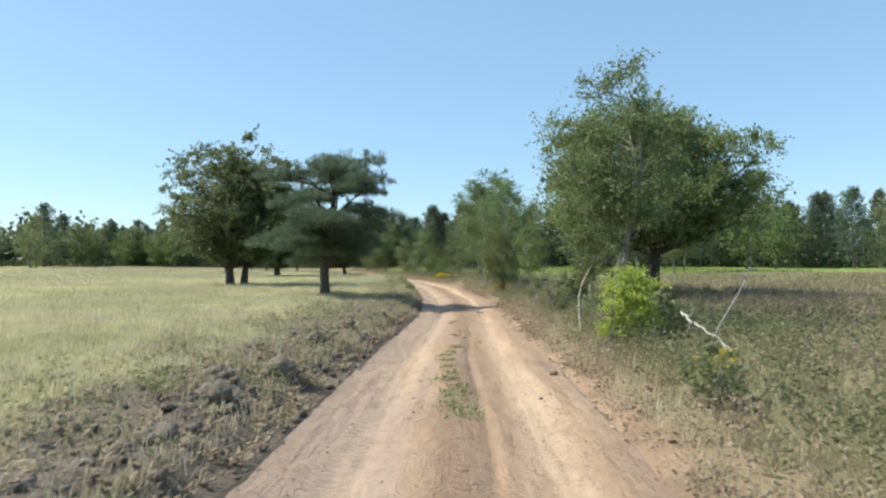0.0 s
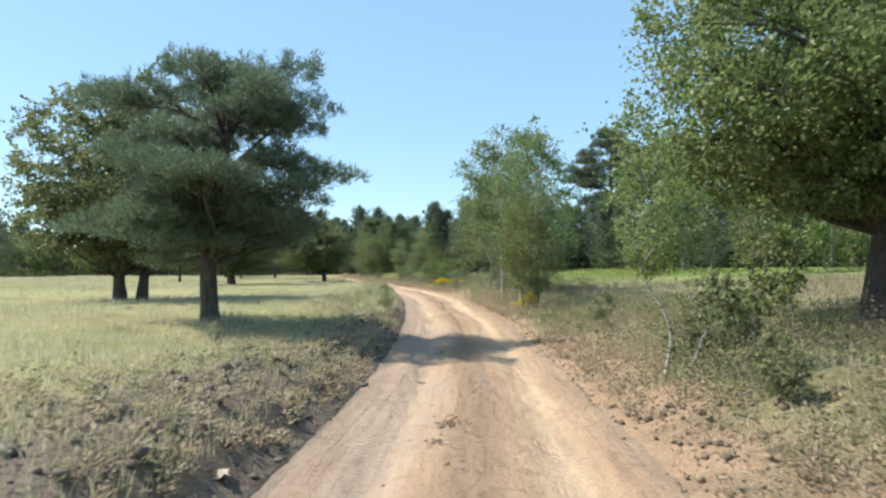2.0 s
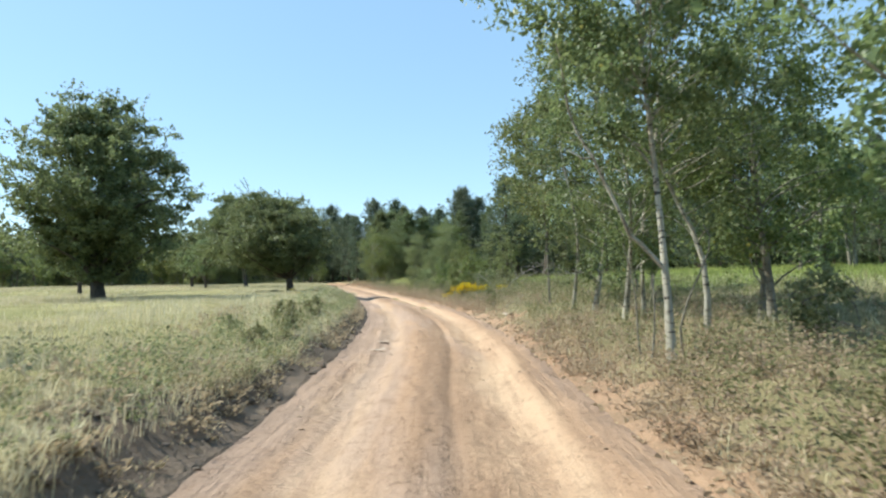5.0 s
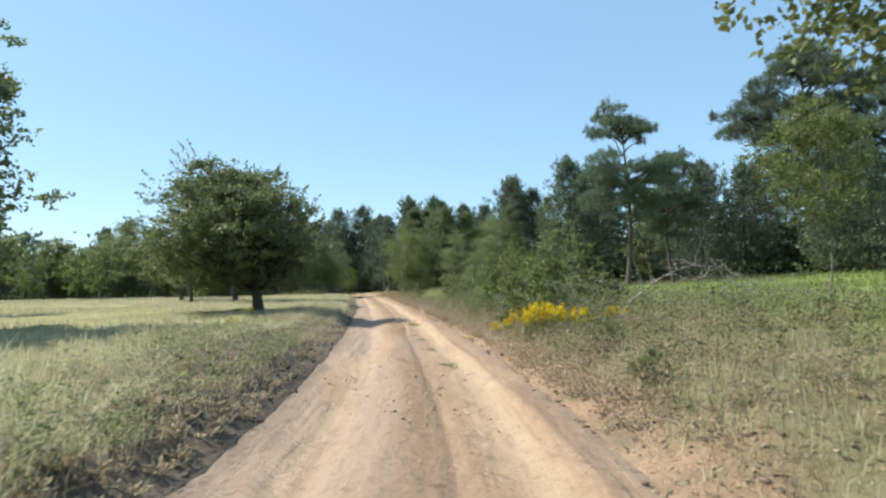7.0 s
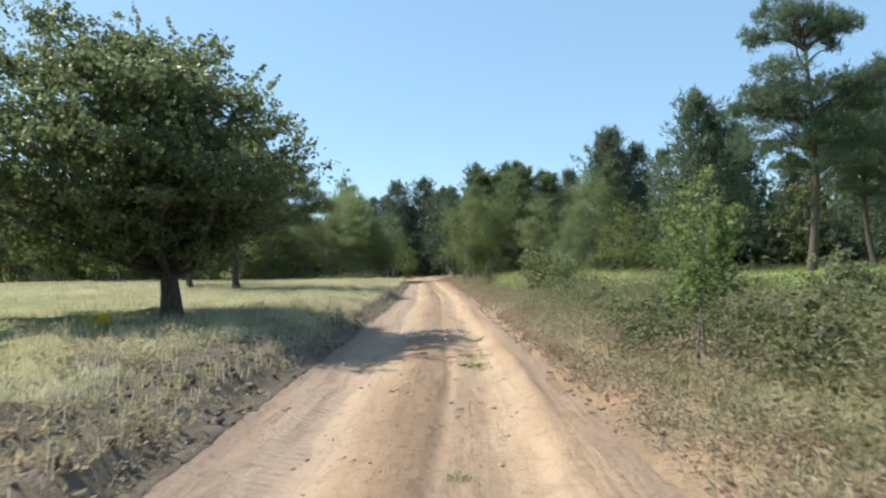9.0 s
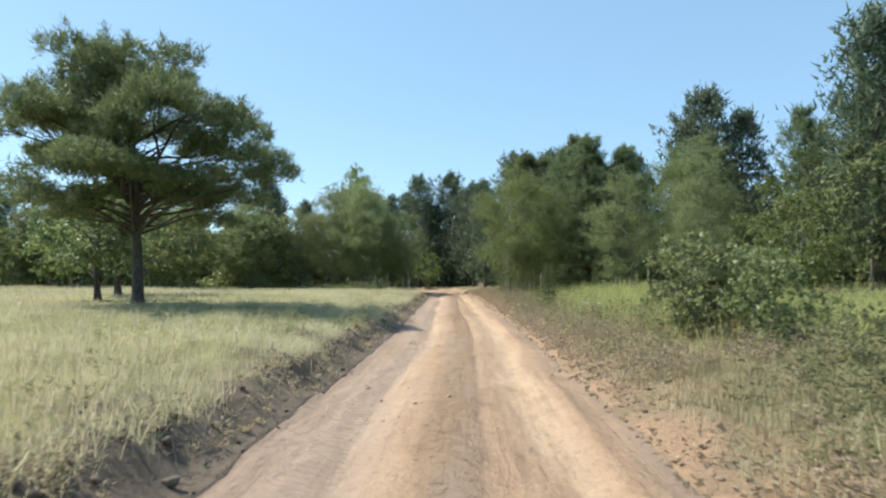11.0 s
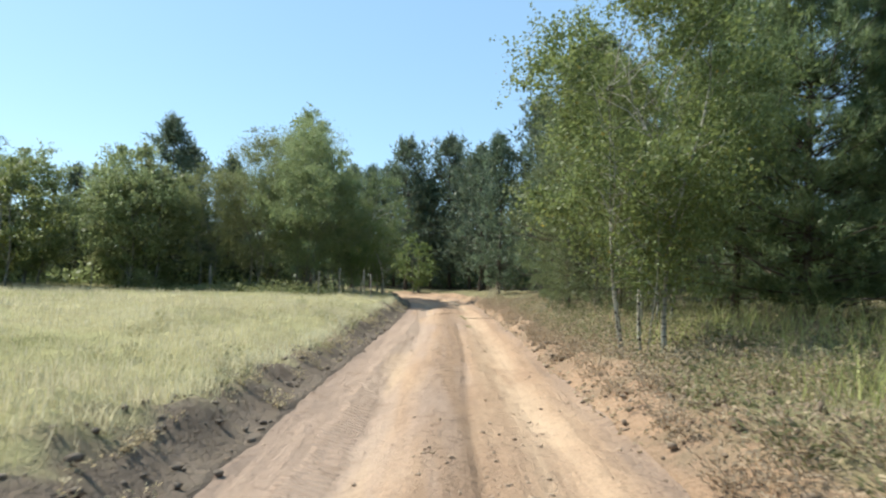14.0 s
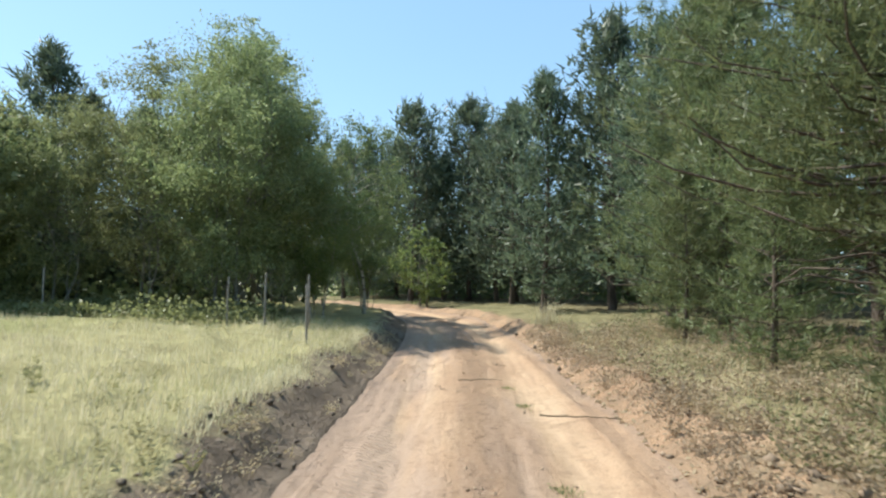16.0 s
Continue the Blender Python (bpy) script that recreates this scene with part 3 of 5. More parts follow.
def spreading(rng, height, radius, crown_low, trunk_r, boughs, per, leaf, mats, shift=(0.0, 0.0), belly=0.4, stems=1, spikes=3, flat=0.55, upright=0.5):
    """Meshes of an old field tree: a stout trunk, boughs that reach to an uneven egg, flat leafy layers along each bough and spiky shoots at its end."""
    shift = np.array([shift[0], shift[1], 0.0])
    lines = []
    for s in range(stems):
        foot = np.array([0.75 * s, 0.2 * s, 0.0])
        line = bend(foot, foot + shift * 0.75 + np.array([0.5 * s, 0.3 * s, height * 0.8]), rng, 0.035, 10)
        line[0, 2] -= 0.3
        r = trunk_r * (1 - 0.15 * s) * np.linspace(1, 0.12, 10)
        r[0] *= 1.45
        r[1] *= 1.08
        S = Tubes()
        S.add(line, r, 10)
        lines.append((line, r, S.mesh("trunk" if s == 0 else "stem", mats[0])))
    zc = crown_low + (height - crown_low) * belly
    heart = shift + np.array([0.4 * (stems - 1), 0, zc])
    lobes, lobe_s = unit(rng, 11), rng.uniform(0.66, 1.18, 11)
    pts, limbs = [], []
    for k in range(boughs):
        zz = 1 - 2 * (k + 0.5) / boughs
        an = k * 2.39996 + rng.normal() * 0.25
        wide = math.sqrt(1 - zz * zz) if zz > 0 else (1 - zz ** 4) ** 0.5
        d = np.array([math.cos(an) * wide, math.sin(an) * wide, zz])
        w = np.exp(8 * (lobes @ d - 1))
        f = (w * lobe_s).sum() / w.sum() * rng.uniform(0.74, 1.04)
        end = heart + d * f * np.array([radius, radius, (height - zc) if zz > 0 else (zc - crown_low)])
        line, r, _ = lines[k % stems]
        out = np.hypot(*(end - shift)[:2])
        zj = float(np.clip(end[2] - out * rng.uniform(0.3, 0.7), crown_low * 0.65, height * 0.72))
        j = min(max(int(np.searchsorted(line[:, 2], zj)), 1), 9)
        t = (zj - line[j - 1, 2]) / (line[j, 2] - line[j - 1, 2] + 1e-6)
        start = line[j - 1] + (line[j] - line[j - 1]) * t
        rr = max(0.018, (r[j - 1] + (r[j] - r[j - 1]) * t) * rng.uniform(0.3, 0.5))
        limb = bend(start, end, rng, 0.06, 7, 0.07)
        L = Tubes()
        L.add(limb, rr * np.linspace(1, 0.12, 7), 5)
        limbs.append(L.mesh("limb", mats[0]))
        ln = np.linalg.norm(end - start)
        for g in np.linspace(0.28, 1.0, 6) + rng.normal(0, 0.05, 6):
            q = np.array([np.interp(g, np.linspace(0, 1, 7), limb[:, a]) for a in range(3)])
            q = q + rng.normal(size=3) * np.array([0.13, 0.13, 0.06]) * ln
            size = radius * rng.uniform(0.10, 0.19)
            m = int(per * rng.uniform(0.6, 1.4))
            pts.append(q + spray(rng, m, size * 1.25, flat))
        for s in range(spikes):
            d2 = (end - start) / ln * 0.9 + unit(rng, 1)[0] * 0.7 + np.array([0, 0, upright])
            d2 /= np.linalg.norm(d2)
            reach = radius * rng.uniform(0.1, 0.22)
            h = rng.uniform(0, 1, 26)[:, None]
            root = end + rng.normal(size=3) * 0.07 * radius
            pts.append(root + d2 * reach * h + rng.normal(size=(26, 3)) * radius * 0.013 * (1.25 - h))
    core = unit(rng, per * 26) * rng.uniform(0, 1, (per * 26, 1)) ** 0.4 * np.array([radius, radius, 1]) * 0.7
    core[:, 2] *= np.where(core[:, 2] > 0, height - zc, zc - crown_low)
    pts.append(core + heart)
    P = np.concatenate(pts)
    P = P[P[:, 2] > crown_low * 0.75]
    return lines[0][2], leaves("crown", mats[1], P, leaf, rng, 0.62, 0.1), [q[2] for q in lines[1:]] + limbs


def needles(name, mat, tips, dirs, per, length, rng, width=0.05):
    """Bunches of needles: narrow triangles fanned about each twig end."""
    n = len(tips)
    p = np.repeat(tips, per, 0) + rng.normal(size=(n * per, 3)) * length * 0.35
    a = np.repeat(dirs, per, 0) * 0.8 + unit(rng, n * per) * 0.75
    a /= np.linalg.norm(a, axis=1, keepdims=True)
    b = np.cross(a, unit(rng, n * per))
    b /= np.linalg.norm(b, axis=1, keepdims=True) + 1e-9
    L = (length * rng.uniform(0.7, 1.3, n * per))[:, None]
    v = np.stack([p - b * width * L * 2, p + b * width * L * 2, p + a * L], 1)
    return mesh_from(name, v, np.arange(len(p) * 3), 3, mat)


def pine(rng, height, radius, crown_low, trunk_r, whorls, per_whorl, tips_per, per, length, mats, shape="young", lean=(0, 0), dead=0, light=False, tiers=(), width=0.05, rises=(0.05, 0.45)):
    """Meshes of a pine: straight trunk, whorls of boughs, needle bunches; 'young' is a cone, 'old' is bare below with flat layered pads."""
    T = Tubes()
    lean = np.array([lean[0], lean[1], 0.0])
    line = bend((0, 0, -0.2), lean * height + np.array([0, 0, height]), rng, 0.012 if shape == "young" else 0.03, 12)
    r = trunk_r * np.linspace(1, 0.06, 12)
    r[0] *= 1.35
    T.add(line, r, 9 if trunk_r > 0.12 else 6)
    tips, dirs = [], []
    for w in range(whorls):
        f = (w + rng.uniform(0.1, 0.9)) / whorls
        z = crown_low + (height * 0.99 - crown_low) * f
        j = min(max(np.searchsorted(line[:, 2], z), 1), 11)
        t = (z - line[j - 1, 2]) / (line[j, 2] - line[j - 1, 2] + 1e-6)
        start = line[j - 1] + (line[j] - line[j - 1]) * t
        if shape == "young":
            reach = radius * (1 - f) ** 0.6 * (0.6 + 0.6 * abs(math.sin(w * 2.4))) + 0.05
        elif tiers:
            reach = radius * float(np.interp(z / height, [q[0] for q in tiers], [q[1] for q in tiers]))
        else:
            reach = radius * (0.45 + 0.75 * math.sin(math.pi * min(1, 0.18 + 0.8 * f))) * (1 - 0.35 * f)
        if tiers and reach < 0.3 * radius:
            continue
        a0 = rng.uniform(0, 6.3)
        for s in range(per_whorl):
            an = a0 + 6.283 * s / per_whorl + rng.normal() * 0.3
            L = reach * (rng.uniform(0.4, 1.3) if tiers else rng.uniform(0.55, 1.15))
            rise = (0.2 + 0.8 * f ** 1.5) if shape == "young" else rng.uniform(*rises)
            end = start + np.array([math.cos(an) * L, math.sin(an) * L, L * rise])
            limb = bend(start, end, rng, 0.05, 5, -0.06 if shape == "young" else 0.05)
            if light:
                if s % 2 == 0:
                    T.add(limb[::2], trunk_r * 0.25 * np.linspace(1, 0.2, 3), 3)
            else:
                T.add(limb, max(0.012, trunk_r * 0.3 * (1 - f * 0.7)) * np.linspace(1, 0.2, 5), 4)
            side = np.array([-math.sin(an), math.cos(an), 0])
            for q in range(tips_per):
                g = rng.uniform(0.3, 1.0) if shape == "young" else rng.uniform(0.5, 1.05)
                c = start + (end - start) * g + side * rng.normal() * 0.25 * L * (1.1 - g * 0.6) + np.array([0, 0, rng.normal() * (0.06 if shape == "young" else 0.09) * L + (0.05 if shape != "young" else 0)])
                d = (end - start) / np.linalg.norm(end - start) * 0.7 + side * rng.normal() * 0.4 + np.array([0, 0, 0.55])
                tips.append(c)
                dirs.append(d / np.linalg.norm(d))
            if shape == "young" and f > 0.5 and s % 3 == 0:
                # upright candles at the ends of the upper boughs
                for q in range(3):
                    tips.append(end + np.array([0, 0, (0.004 + 0.014 * q) * height]))
                    dirs.append(np.array([0, 0, 1.0]))
    if shape == "young":
        for q in range(9):
            tips.append(line[-1] + np.array([*rng.normal(0, 0.004, 2), 0.035 - 0.013 * q]) * height)
            dirs.append(np.array([0, 0, 1.0]))
    for q in range(dead):
        z = rng.uniform(crown_low * 0.35, crown_low)
        an = rng.uniform(0, 6.3)
        st = lean * z + np.array([0, 0, z])
        T.add(bend(st, st + np.array([math.cos(an), math.sin(an), rng.uniform(-0.2, 0.3)]) * radius * rng.uniform(0.3, 0.8), rng, 0.08, 5), 0.025 * np.linspace(1, 0.2, 5), 4)
    return T.mesh("trunk", mats[0]), needles("crown", mats[1], np.array(tips), np.array(dirs), per, length, rng, width)


def umbrella_pine(rng, height, trunk_r, layers, per, length, mats, lean=0.0, east=1.0, west=1.0, dead=9):
    """Meshes of an old open-grown pine: bent limbs that each carry flat pads of needles; layers hold (height, least reach, greatest reach, pads, pad size)."""
    line = bend((0, 0, -0.3), (lean * height, 0, height * 0.9), rng, 0.035, 12)
    r = trunk_r * np.linspace(1, 0.16, 12)
    r[0] *= 1.35
    T = Tubes()
    T.add(line, r, 10)
    tips, dirs, limbs = [], [], []
    for z, lo, hi, count, size in layers:
        a0 = rng.uniform(0, 6.3)
        for k in range(count):
            an = a0 + 6.283 * k / count + rng.normal() * 0.3
            grow_ = east if math.cos(an) > 0 else west
            reach = rng.uniform(lo, hi) * (1 + (grow_ - 1) * abs(math.cos(an)))
            end = np.array([math.cos(an) * reach + lean * z, math.sin(an) * reach, z + rng.normal() * 0.34])
            zj = float(np.clip(z - reach * rng.uniform(0.25, 0.5), height * 0.24, height * 0.86))
            start = np.array([np.interp(zj, line[:, 2], line[:, a]) for a in range(3)])
            limb = bend(start, end, rng, 0.07, 8, 0.06)
            L = Tubes()
            rr = trunk_r * rng.uniform(0.22, 0.36)
            L.add(limb, rr * np.linspace(1, 0.2, 8), 6)
            pad = size * rng.uniform(0.7, 1.3)
            m = int(per * pad * pad)
            rad, turn = np.sqrt(rng.uniform(0, 1, m)), rng.uniform(0, 6.283, m)
            edge = 1 + 0.22 * np.sin(3 * turn + rng.uniform(0, 6)) + 0.14 * np.sin(7 * turn + rng.uniform(0, 6))
            off = np.stack([rad * edge * pad * np.cos(turn), rad * edge * pad * np.sin(turn), 0.5 * pad * (1 - rad ** 2) * rng.uniform(-0.1, 1.1, m) - 0.06 * pad + rng.normal(0, 0.06, m)], 1)
            tips.append(end + off)
            out = np.stack([np.cos(turn) * rad, np.sin(turn) * rad, 0.75 + 0 * rad], 1)
            dirs.append(out / np.linalg.norm(out, axis=1, keepdims=True))
            if z > height * 0.55:
                for q in rng.integers(0, m, 5):
                    shoot = np.linspace(0.05, rng.uniform(0.25, 0.5), 7)
                    tips.append(end + off[q] + np.stack([0.03 * rng.normal(size=7), 0.03 * rng.normal(size=7), shoot], 1))
                    dirs.append(np.tile([0.0, 0.0, 1.0], (7, 1)))
            for q in rng.integers(0, m, 5):
                L.add(bend(limb[5], end + off[q], rng, 0.06, 4), rr * 0.28 * np.linspace(1, 0.3, 4), 4)
            limbs.append(L.mesh("limb", mats[0]))
    for k in range(dead):
        z, an = rng.uniform(height * 0.28, height * 0.6), rng.uniform(0, 6.3)
        st = np.array([np.interp(z, line[:, 2], line[:, a]) for a in range(3)])
        T.add(bend(st, st + np.array([math.cos(an), math.sin(an), rng.uniform(-0.25, 0.2)]) * rng.uniform(0.6, 1.7), rng, 0.1, 6), 0.022 * np.linspace(1, 0.2, 6), 4)
    return T.mesh("trunk", mats[0]), needles("crown", mats[1], np.concatenate(tips), np.concatenate(dirs), 9, length, rng, 0.04), limbs


def plant(name, x, y, meshes, label, category, group="", sink=0.05, turn=0.0, scale=1.0, crown_label=""):
    ob = thing(name, x, y, label, category, group, sink)
    ob.matrix_basis = ob.matrix_basis @ pose(0, 0, 0, 0, 0, turn)
    ob.scale = (scale, scale, scale)
    part("trunk", meshes[0], ob)
    part("crown", meshes[1], ob, crown_label)
    for me in meshes[2] if len(meshes) > 2 else ():
        part(me.name.split(".")[0], me, ob)
    return ob


def again(ob, x, y, turn=0.0, scale=1.0, label="", sink=0.05):
    c = copy_thing(ob, pose(x, y, gz(x, y) - sink, 0, 0, turn))
    c.scale = (scale, scale, scale * 1.0)
    if label:
        c["label"] = label
    return c


RNG = np.random.default_rng(7)


# ---------------------------------------------------------------- trees that stand alone in the left meadow
G_MEADOW = "trees standing in the meadow"
pm = umbrella_pine(np.random.default_rng(77), 6.2, 0.23, ((5.75, 0.3, 1.9, 8, 0.75), (5.1, 1.1, 2.5, 9, 0.8), (4.2, 1.4, 2.6, 8, 0.8), (3.3, 1.0, 2.5, 10, 0.9), (2.65, 0.9, 2.5, 10, 0.95), (2.15, 0.6, 2.0, 8, 0.85)), 360, 0.135, (M_BARK, M_PINE), 0.03, 1.12, 1.06)
plant("meadow_pine", -5.29, 29.31, pm, "broad dark pine with low spreading boughs beside the track", "tree", G_MEADOW)
pm = spreading(RNG, 9.0, 4.7, 1.7, 0.25, 96, 170, 0.138, (M_BARK, M_DARK), (0.1, 0.0), 0.4, 2, spikes=1)
plant("twin_tree", -13.44, 41.1, pm, "twin-stemmed dark green tree in dry grass", "tree", G_MEADOW)
pm = spreading(RNG, 9.6, 4.1, 1.1, 0.25, 96, 170, 0.13, (M_BARK, M_DARK), (-0.1, 0.0), 0.42, spikes=1)
plant("meadow_oak", -15.9, 62.5, pm, "round dark green oak in pale dry meadow", "tree", G_MEADOW)
pm = spreading(RNG, 7.1, 4.25, 1.4, 0.2, 110, 170, 0.105, (M_BARK, M_DARK), (-1.1, 0.0), 0.34, spikes=3, flat=0.34, upright=0.12)
plant("hawthorn", -11.35, 75.2, pm, "wide spiky hawthorn tree with leaning trunk in meadow", "tree", G_MEADOW)
pm = umbrella_pine(np.random.default_rng(91), 9.0, 0.2, ((7.7, 0.0, 1.6, 8, 0.75), (7.0, 0.8, 2.4, 11, 0.8), (6.2, 1.2, 3.1, 14, 0.8), (5.3, 1.3, 3.6, 16, 0.85), (4.5, 1.3, 3.8, 16, 0.85), (3.7, 1.0, 3.5, 14, 0.85), (3.2, 0.8, 2.8, 9, 0.8)), 170, 0.2, (M_BARK, M_YPINE), -0.1, 1.3, 1.0, 12)
plant("meadow_pine", -20.9, 93.3, pm, "tall spreading pine with leaning trunk in meadow", "tree", G_MEADOW)
pm = broadleaf(RNG, 6.2, 2.9, 1.2, 0.16, 70, 90, 0.2, (M_BARK, M_DARK), spread=0.2)
small = plant("meadow_tree", -30.2, 102.6, pm, "small dark meadow tree far off", "tree", G_MEADOW)
again(small, -26.5, 97.5, 80, 0.8)
again(small, -25.5, 76.0, 140, 0.8)

# ---------------------------------------------------------------- trees along the right verge
G_VERGE = "young trees along the verge"
pm = spreading(RNG, 7.9, 4.65, 2.7, 0.31, 104, 240, 0.1, (M_BARK, M_OAK), (0.0, 0.0), 0.36, flat=0.8, spikes=0)
oak = plant("oak", 8.3, 26.0, pm, "big dark green oak with round crown", "tree")
pm = broadleaf(RNG, 6.2, 1.5, 1.5, 0.05, 76, 150, 0.058, (M_BBARK, M_ASPEN), (-0.02, 0.0), 1, spread=0.19, crook=0.065)
birch = plant("birch", 3.45, 13.4, pm, "slender white-stemmed birch on the verge", "tree", G_VERGE, turn=200)
pm2 = broadleaf(RNG, 6.2, 2.1, 0.6, 0.07, 100, 150, 0.085, (M_GBARK, M_BIRCH), (-0.03, 0.0), 2, spread=0.21)
aspen = plant("aspen", 3.2, 36.4, pm2, "leafy young aspen with grey stem", "tree", G_VERGE, scale=0.66)
pm = broadleaf(RNG, 5.6, 1.4, 1.7, 0.075, 70, 150, 0.062, (M_GBARK, M_ASPEN), (0.01, 0.0), 1, spread=0.2, crook=0.05)
plant("birch", 3.7, 13.0, pm, "older birch with a dark thick trunk", "tree", G_VERGE)
pm = broadleaf(RNG, 3.7, 0.95, 1.55, 0.03, 44, 120, 0.055, (M_BBARK, M_BIRCH), (0.03, 0.0), 1, spread=0.22, crook=0.06)
slim = plant("aspen", 3.05, 14.2, pm, "thin pale-stemmed young aspen on the verge", "tree", G_VERGE)
again(slim, 3.1, 22.4, 200, 0.84, "small leafy aspen with a thin pale stem")
again(slim, 4.2, 17.8, 100, 0.7)
pm = broadleaf(RNG, 7.6, 2.0, 1.0, 0.055, 110, 160, 0.075, (M_BBARK, M_ASPEN), (0.03, 0.02), 2, spread=0.19)
birch2 = plant("birch", 3.4, 38.8, pm, "airy birch with pale forked stems", "tree", G_VERGE)
again(birch, -24.95, 131.2, 70, 1.2, "spindly birch standing above bushes past the bend")
pm = broadleaf(np.random.default_rng(267), 8.6, 2.2, 2.2, 0.05, 110, 170, 0.08, (M_BBARK, M_ASPEN), (-0.02, 0.0), 1, spread=0.18)
fork = Tubes()
fork.add(bend((-0.008, 0.161, 1.15), (-0.42, 0.18, 1.6), RNG, 0.03, 4), np.linspace(0.03, 0.027, 4), 7)
fork.add(bend((-0.42, 0.18, 1.6), (-0.85, 0.05, 2.55), RNG, 0.04, 5), np.linspace(0.027, 0.018, 5), 7)
fork.add(bend((-0.85, 0.05, 2.55), (-1.3, 0.1, 4.2), RNG, 0.05, 6), np.linspace(0.02, 0.008, 6), 6)
fork.add(bend((-0.85, 0.05, 2.55), (-1.15, 0.1, 2.66), RNG, 0.04, 4), np.linspace(0.014, 0.006, 4), 5)
pm[2].append(fork.mesh("side_stem", M_BBARK))
for px, py, tx, tz in ((-0.22, 0.1, -0.5, 1.5), (-0.3, -0.1, -0.2, 1.1), (0.25, 0.15, 0.5, 1.7)):
    shoot = Tubes()
    shoot.add(bend((px, py, -0.1), (tx, py + 0.1, tz), RNG, 0.09, 8), np.linspace(0.017, 0.006, 8), 6)
    pm[2].append(shoot.mesh("shoot", M_GBARK))
plant("birch", 2.82, 43.5, pm, "close birch with a white trunk and a leaning side stem", "tree", G_VERGE)
again(birch2, 2.75, 50.6, 290, 0.95)
again(birch2, 3.4, 48.2, 200, 0.85)
again(birch, 3.9, 45.5, 50, 1.0)
again(aspen, 5.2, 46.6, 250, 0.95)
again(aspen, 5.6, 56.0, 20, 0.8)
again(aspen, 20.6, 56.6, 130, 1.22, "full-grown aspen standing in the dull meadow")
pm = broadleaf(RNG, 6.6, 2.0, 2.3, 0.034, 90, 150, 0.08, (M_GBARK, M_BIRCH), (0.0, 0.0), 1, spread=0.21)
stem = plant("aspen", 2.48, 54.5, pm, "thin-stemmed aspen with a leafy top", "tree", G_VERGE)
again(stem, 4.85, 62.2, 100, 0.62)
pm = broadleaf(RNG, 1.65, 0.52, 0.1, 0.02, 60, 110, 0.048, (M_GBARK, M_LIME), (0.16, 0), 4, spread=0.2, top=0.3)
plant("bright_shrub", 3.0, 11.0, pm, "bright yellow-green bushy shrub on the verge", "shrub")

# ---------------------------------------------------------------- pines right of the way
pm = umbrella_pine(np.random.default_rng(94), 11.8, 0.2, ((11.2, 0.4, 1.5, 8, 0.72), (10.4, 1.1, 2.1, 8, 0.66), (9.4, 0.8, 1.7, 3, 0.45), (7.9, 0.8, 3.2, 9, 0.95), (7.2, 1.4, 3.7, 10, 1.0), (6.3, 1.0, 3.0, 8, 1.0), (5.2, 0.8, 2.4, 6, 0.9)), 150, 0.2, (M_PBARK, M_PINE), 0.01, 1.0, 1.0, 14)
tall = plant("tall_pine", 6.0, 94.0, pm, "tall pine with bare trunk and open flat crown", "tree", "old pines")
again(tall, 9.8, 97.5, 120, 0.78)
pm = umbrella_pine(np.random.default_rng(95), 19.0, 0.32, ((18.2, 0.4, 2.4, 7, 1.2), (16.8, 1.2, 3.8, 8, 1.3), (15.2, 2.0, 5.0, 9, 1.4), (13.4, 2.4, 5.8, 10, 1.5), (11.6, 2.4, 6.0, 10, 1.5), (9.8, 2.0, 5.6, 9, 1.5), (8.0, 1.6, 4.8, 8, 1.4), (6.2, 1.2, 4.0, 6, 1.3)), 62, 0.34, (M_PBARK, M_PINE), 0.0, 1.0, 1.0, 10)
big = plant("tall_pine", 25.5, 113.0, pm, "very tall dark pine above the wood", "tree", "old pines", scale=1.12)
again(big, 31.0, 110.0, 70, 0.95)

# ---------------------------------------------------------------- woods
G_WOOD, G_PINEW = "trees of the wood edge", "pines of the wood"
wr = np.random.default_rng(21)
far_pines = []
for k in range(3):
    far_pines.append(pine(wr, 11.0, 3.2 + 0.35 * k, 0.6 + 0.4 * k, 0.15, 24, 6, 6, 6, 0.4, (M_PBARK, M_PINE), "young", light=True, width=0.06))
young = []
for k in range(2):
    young.append(pine(wr, 8.2, 2.4 + 0.3 * k, 0.3, 0.11, 24, 6, 10, 9, 0.22, (M_PBARK, M_YPINE), "young", width=0.04, light=True))
leafy = []
for k in range(3):
    leafy.append(broadleaf(wr, 8.5, 2.9 + 0.3 * k, 0.2, 0.10, 66, 62, 0.23, (M_GBARK, (M_WILLOW, M_BIRCH, M_WILLOW)[k]), (0, 0), 2, fine=False, spread=0.23, top=0.5))
thick = []
for k in range(2):
    thick.append(broadleaf(wr, 7.2, 2.3, 0.6, 0.036, 120, 250, 0.064, (M_BBARK if k == 0 else M_GBARK, (M_BIRCH, M_WILLOW)[k]), (0, 0), 5, fine=True, spread=0.2, top=0.5, crook=0.05))
edge = []
for k in range(2):
    edge.append(broadleaf(wr, 8.5, 2.9 + 0.3 * k, 0.2, 0.09, 120, 165, 0.135, (M_GBARK, M_WILLOW), (0, 0), 2, fine=False, spread=0.21, top=0.5))
poplar = [broadleaf(wr, 11.6, 2.9, 1.2, 0.11, 240, 70, 0.12, (M_GBARK, M_WILLOW), (0, 0), 1, fine=False, spread=0.12, top=0.72)]
near_pine = [pine(wr, 8.6, 2.7, 0.35, 0.12, 30, 6, 20, 19, 0.175, (M_PBARK, M_YPINE), "young", width=0.03)]
near_pine.append(pine(wr, 8.8, 2.8, 1.5, 0.12, 27, 6, 20, 19, 0.175, (M_PBARK, M_YPINE), "young", width=0.03, dead=22))

made = {}


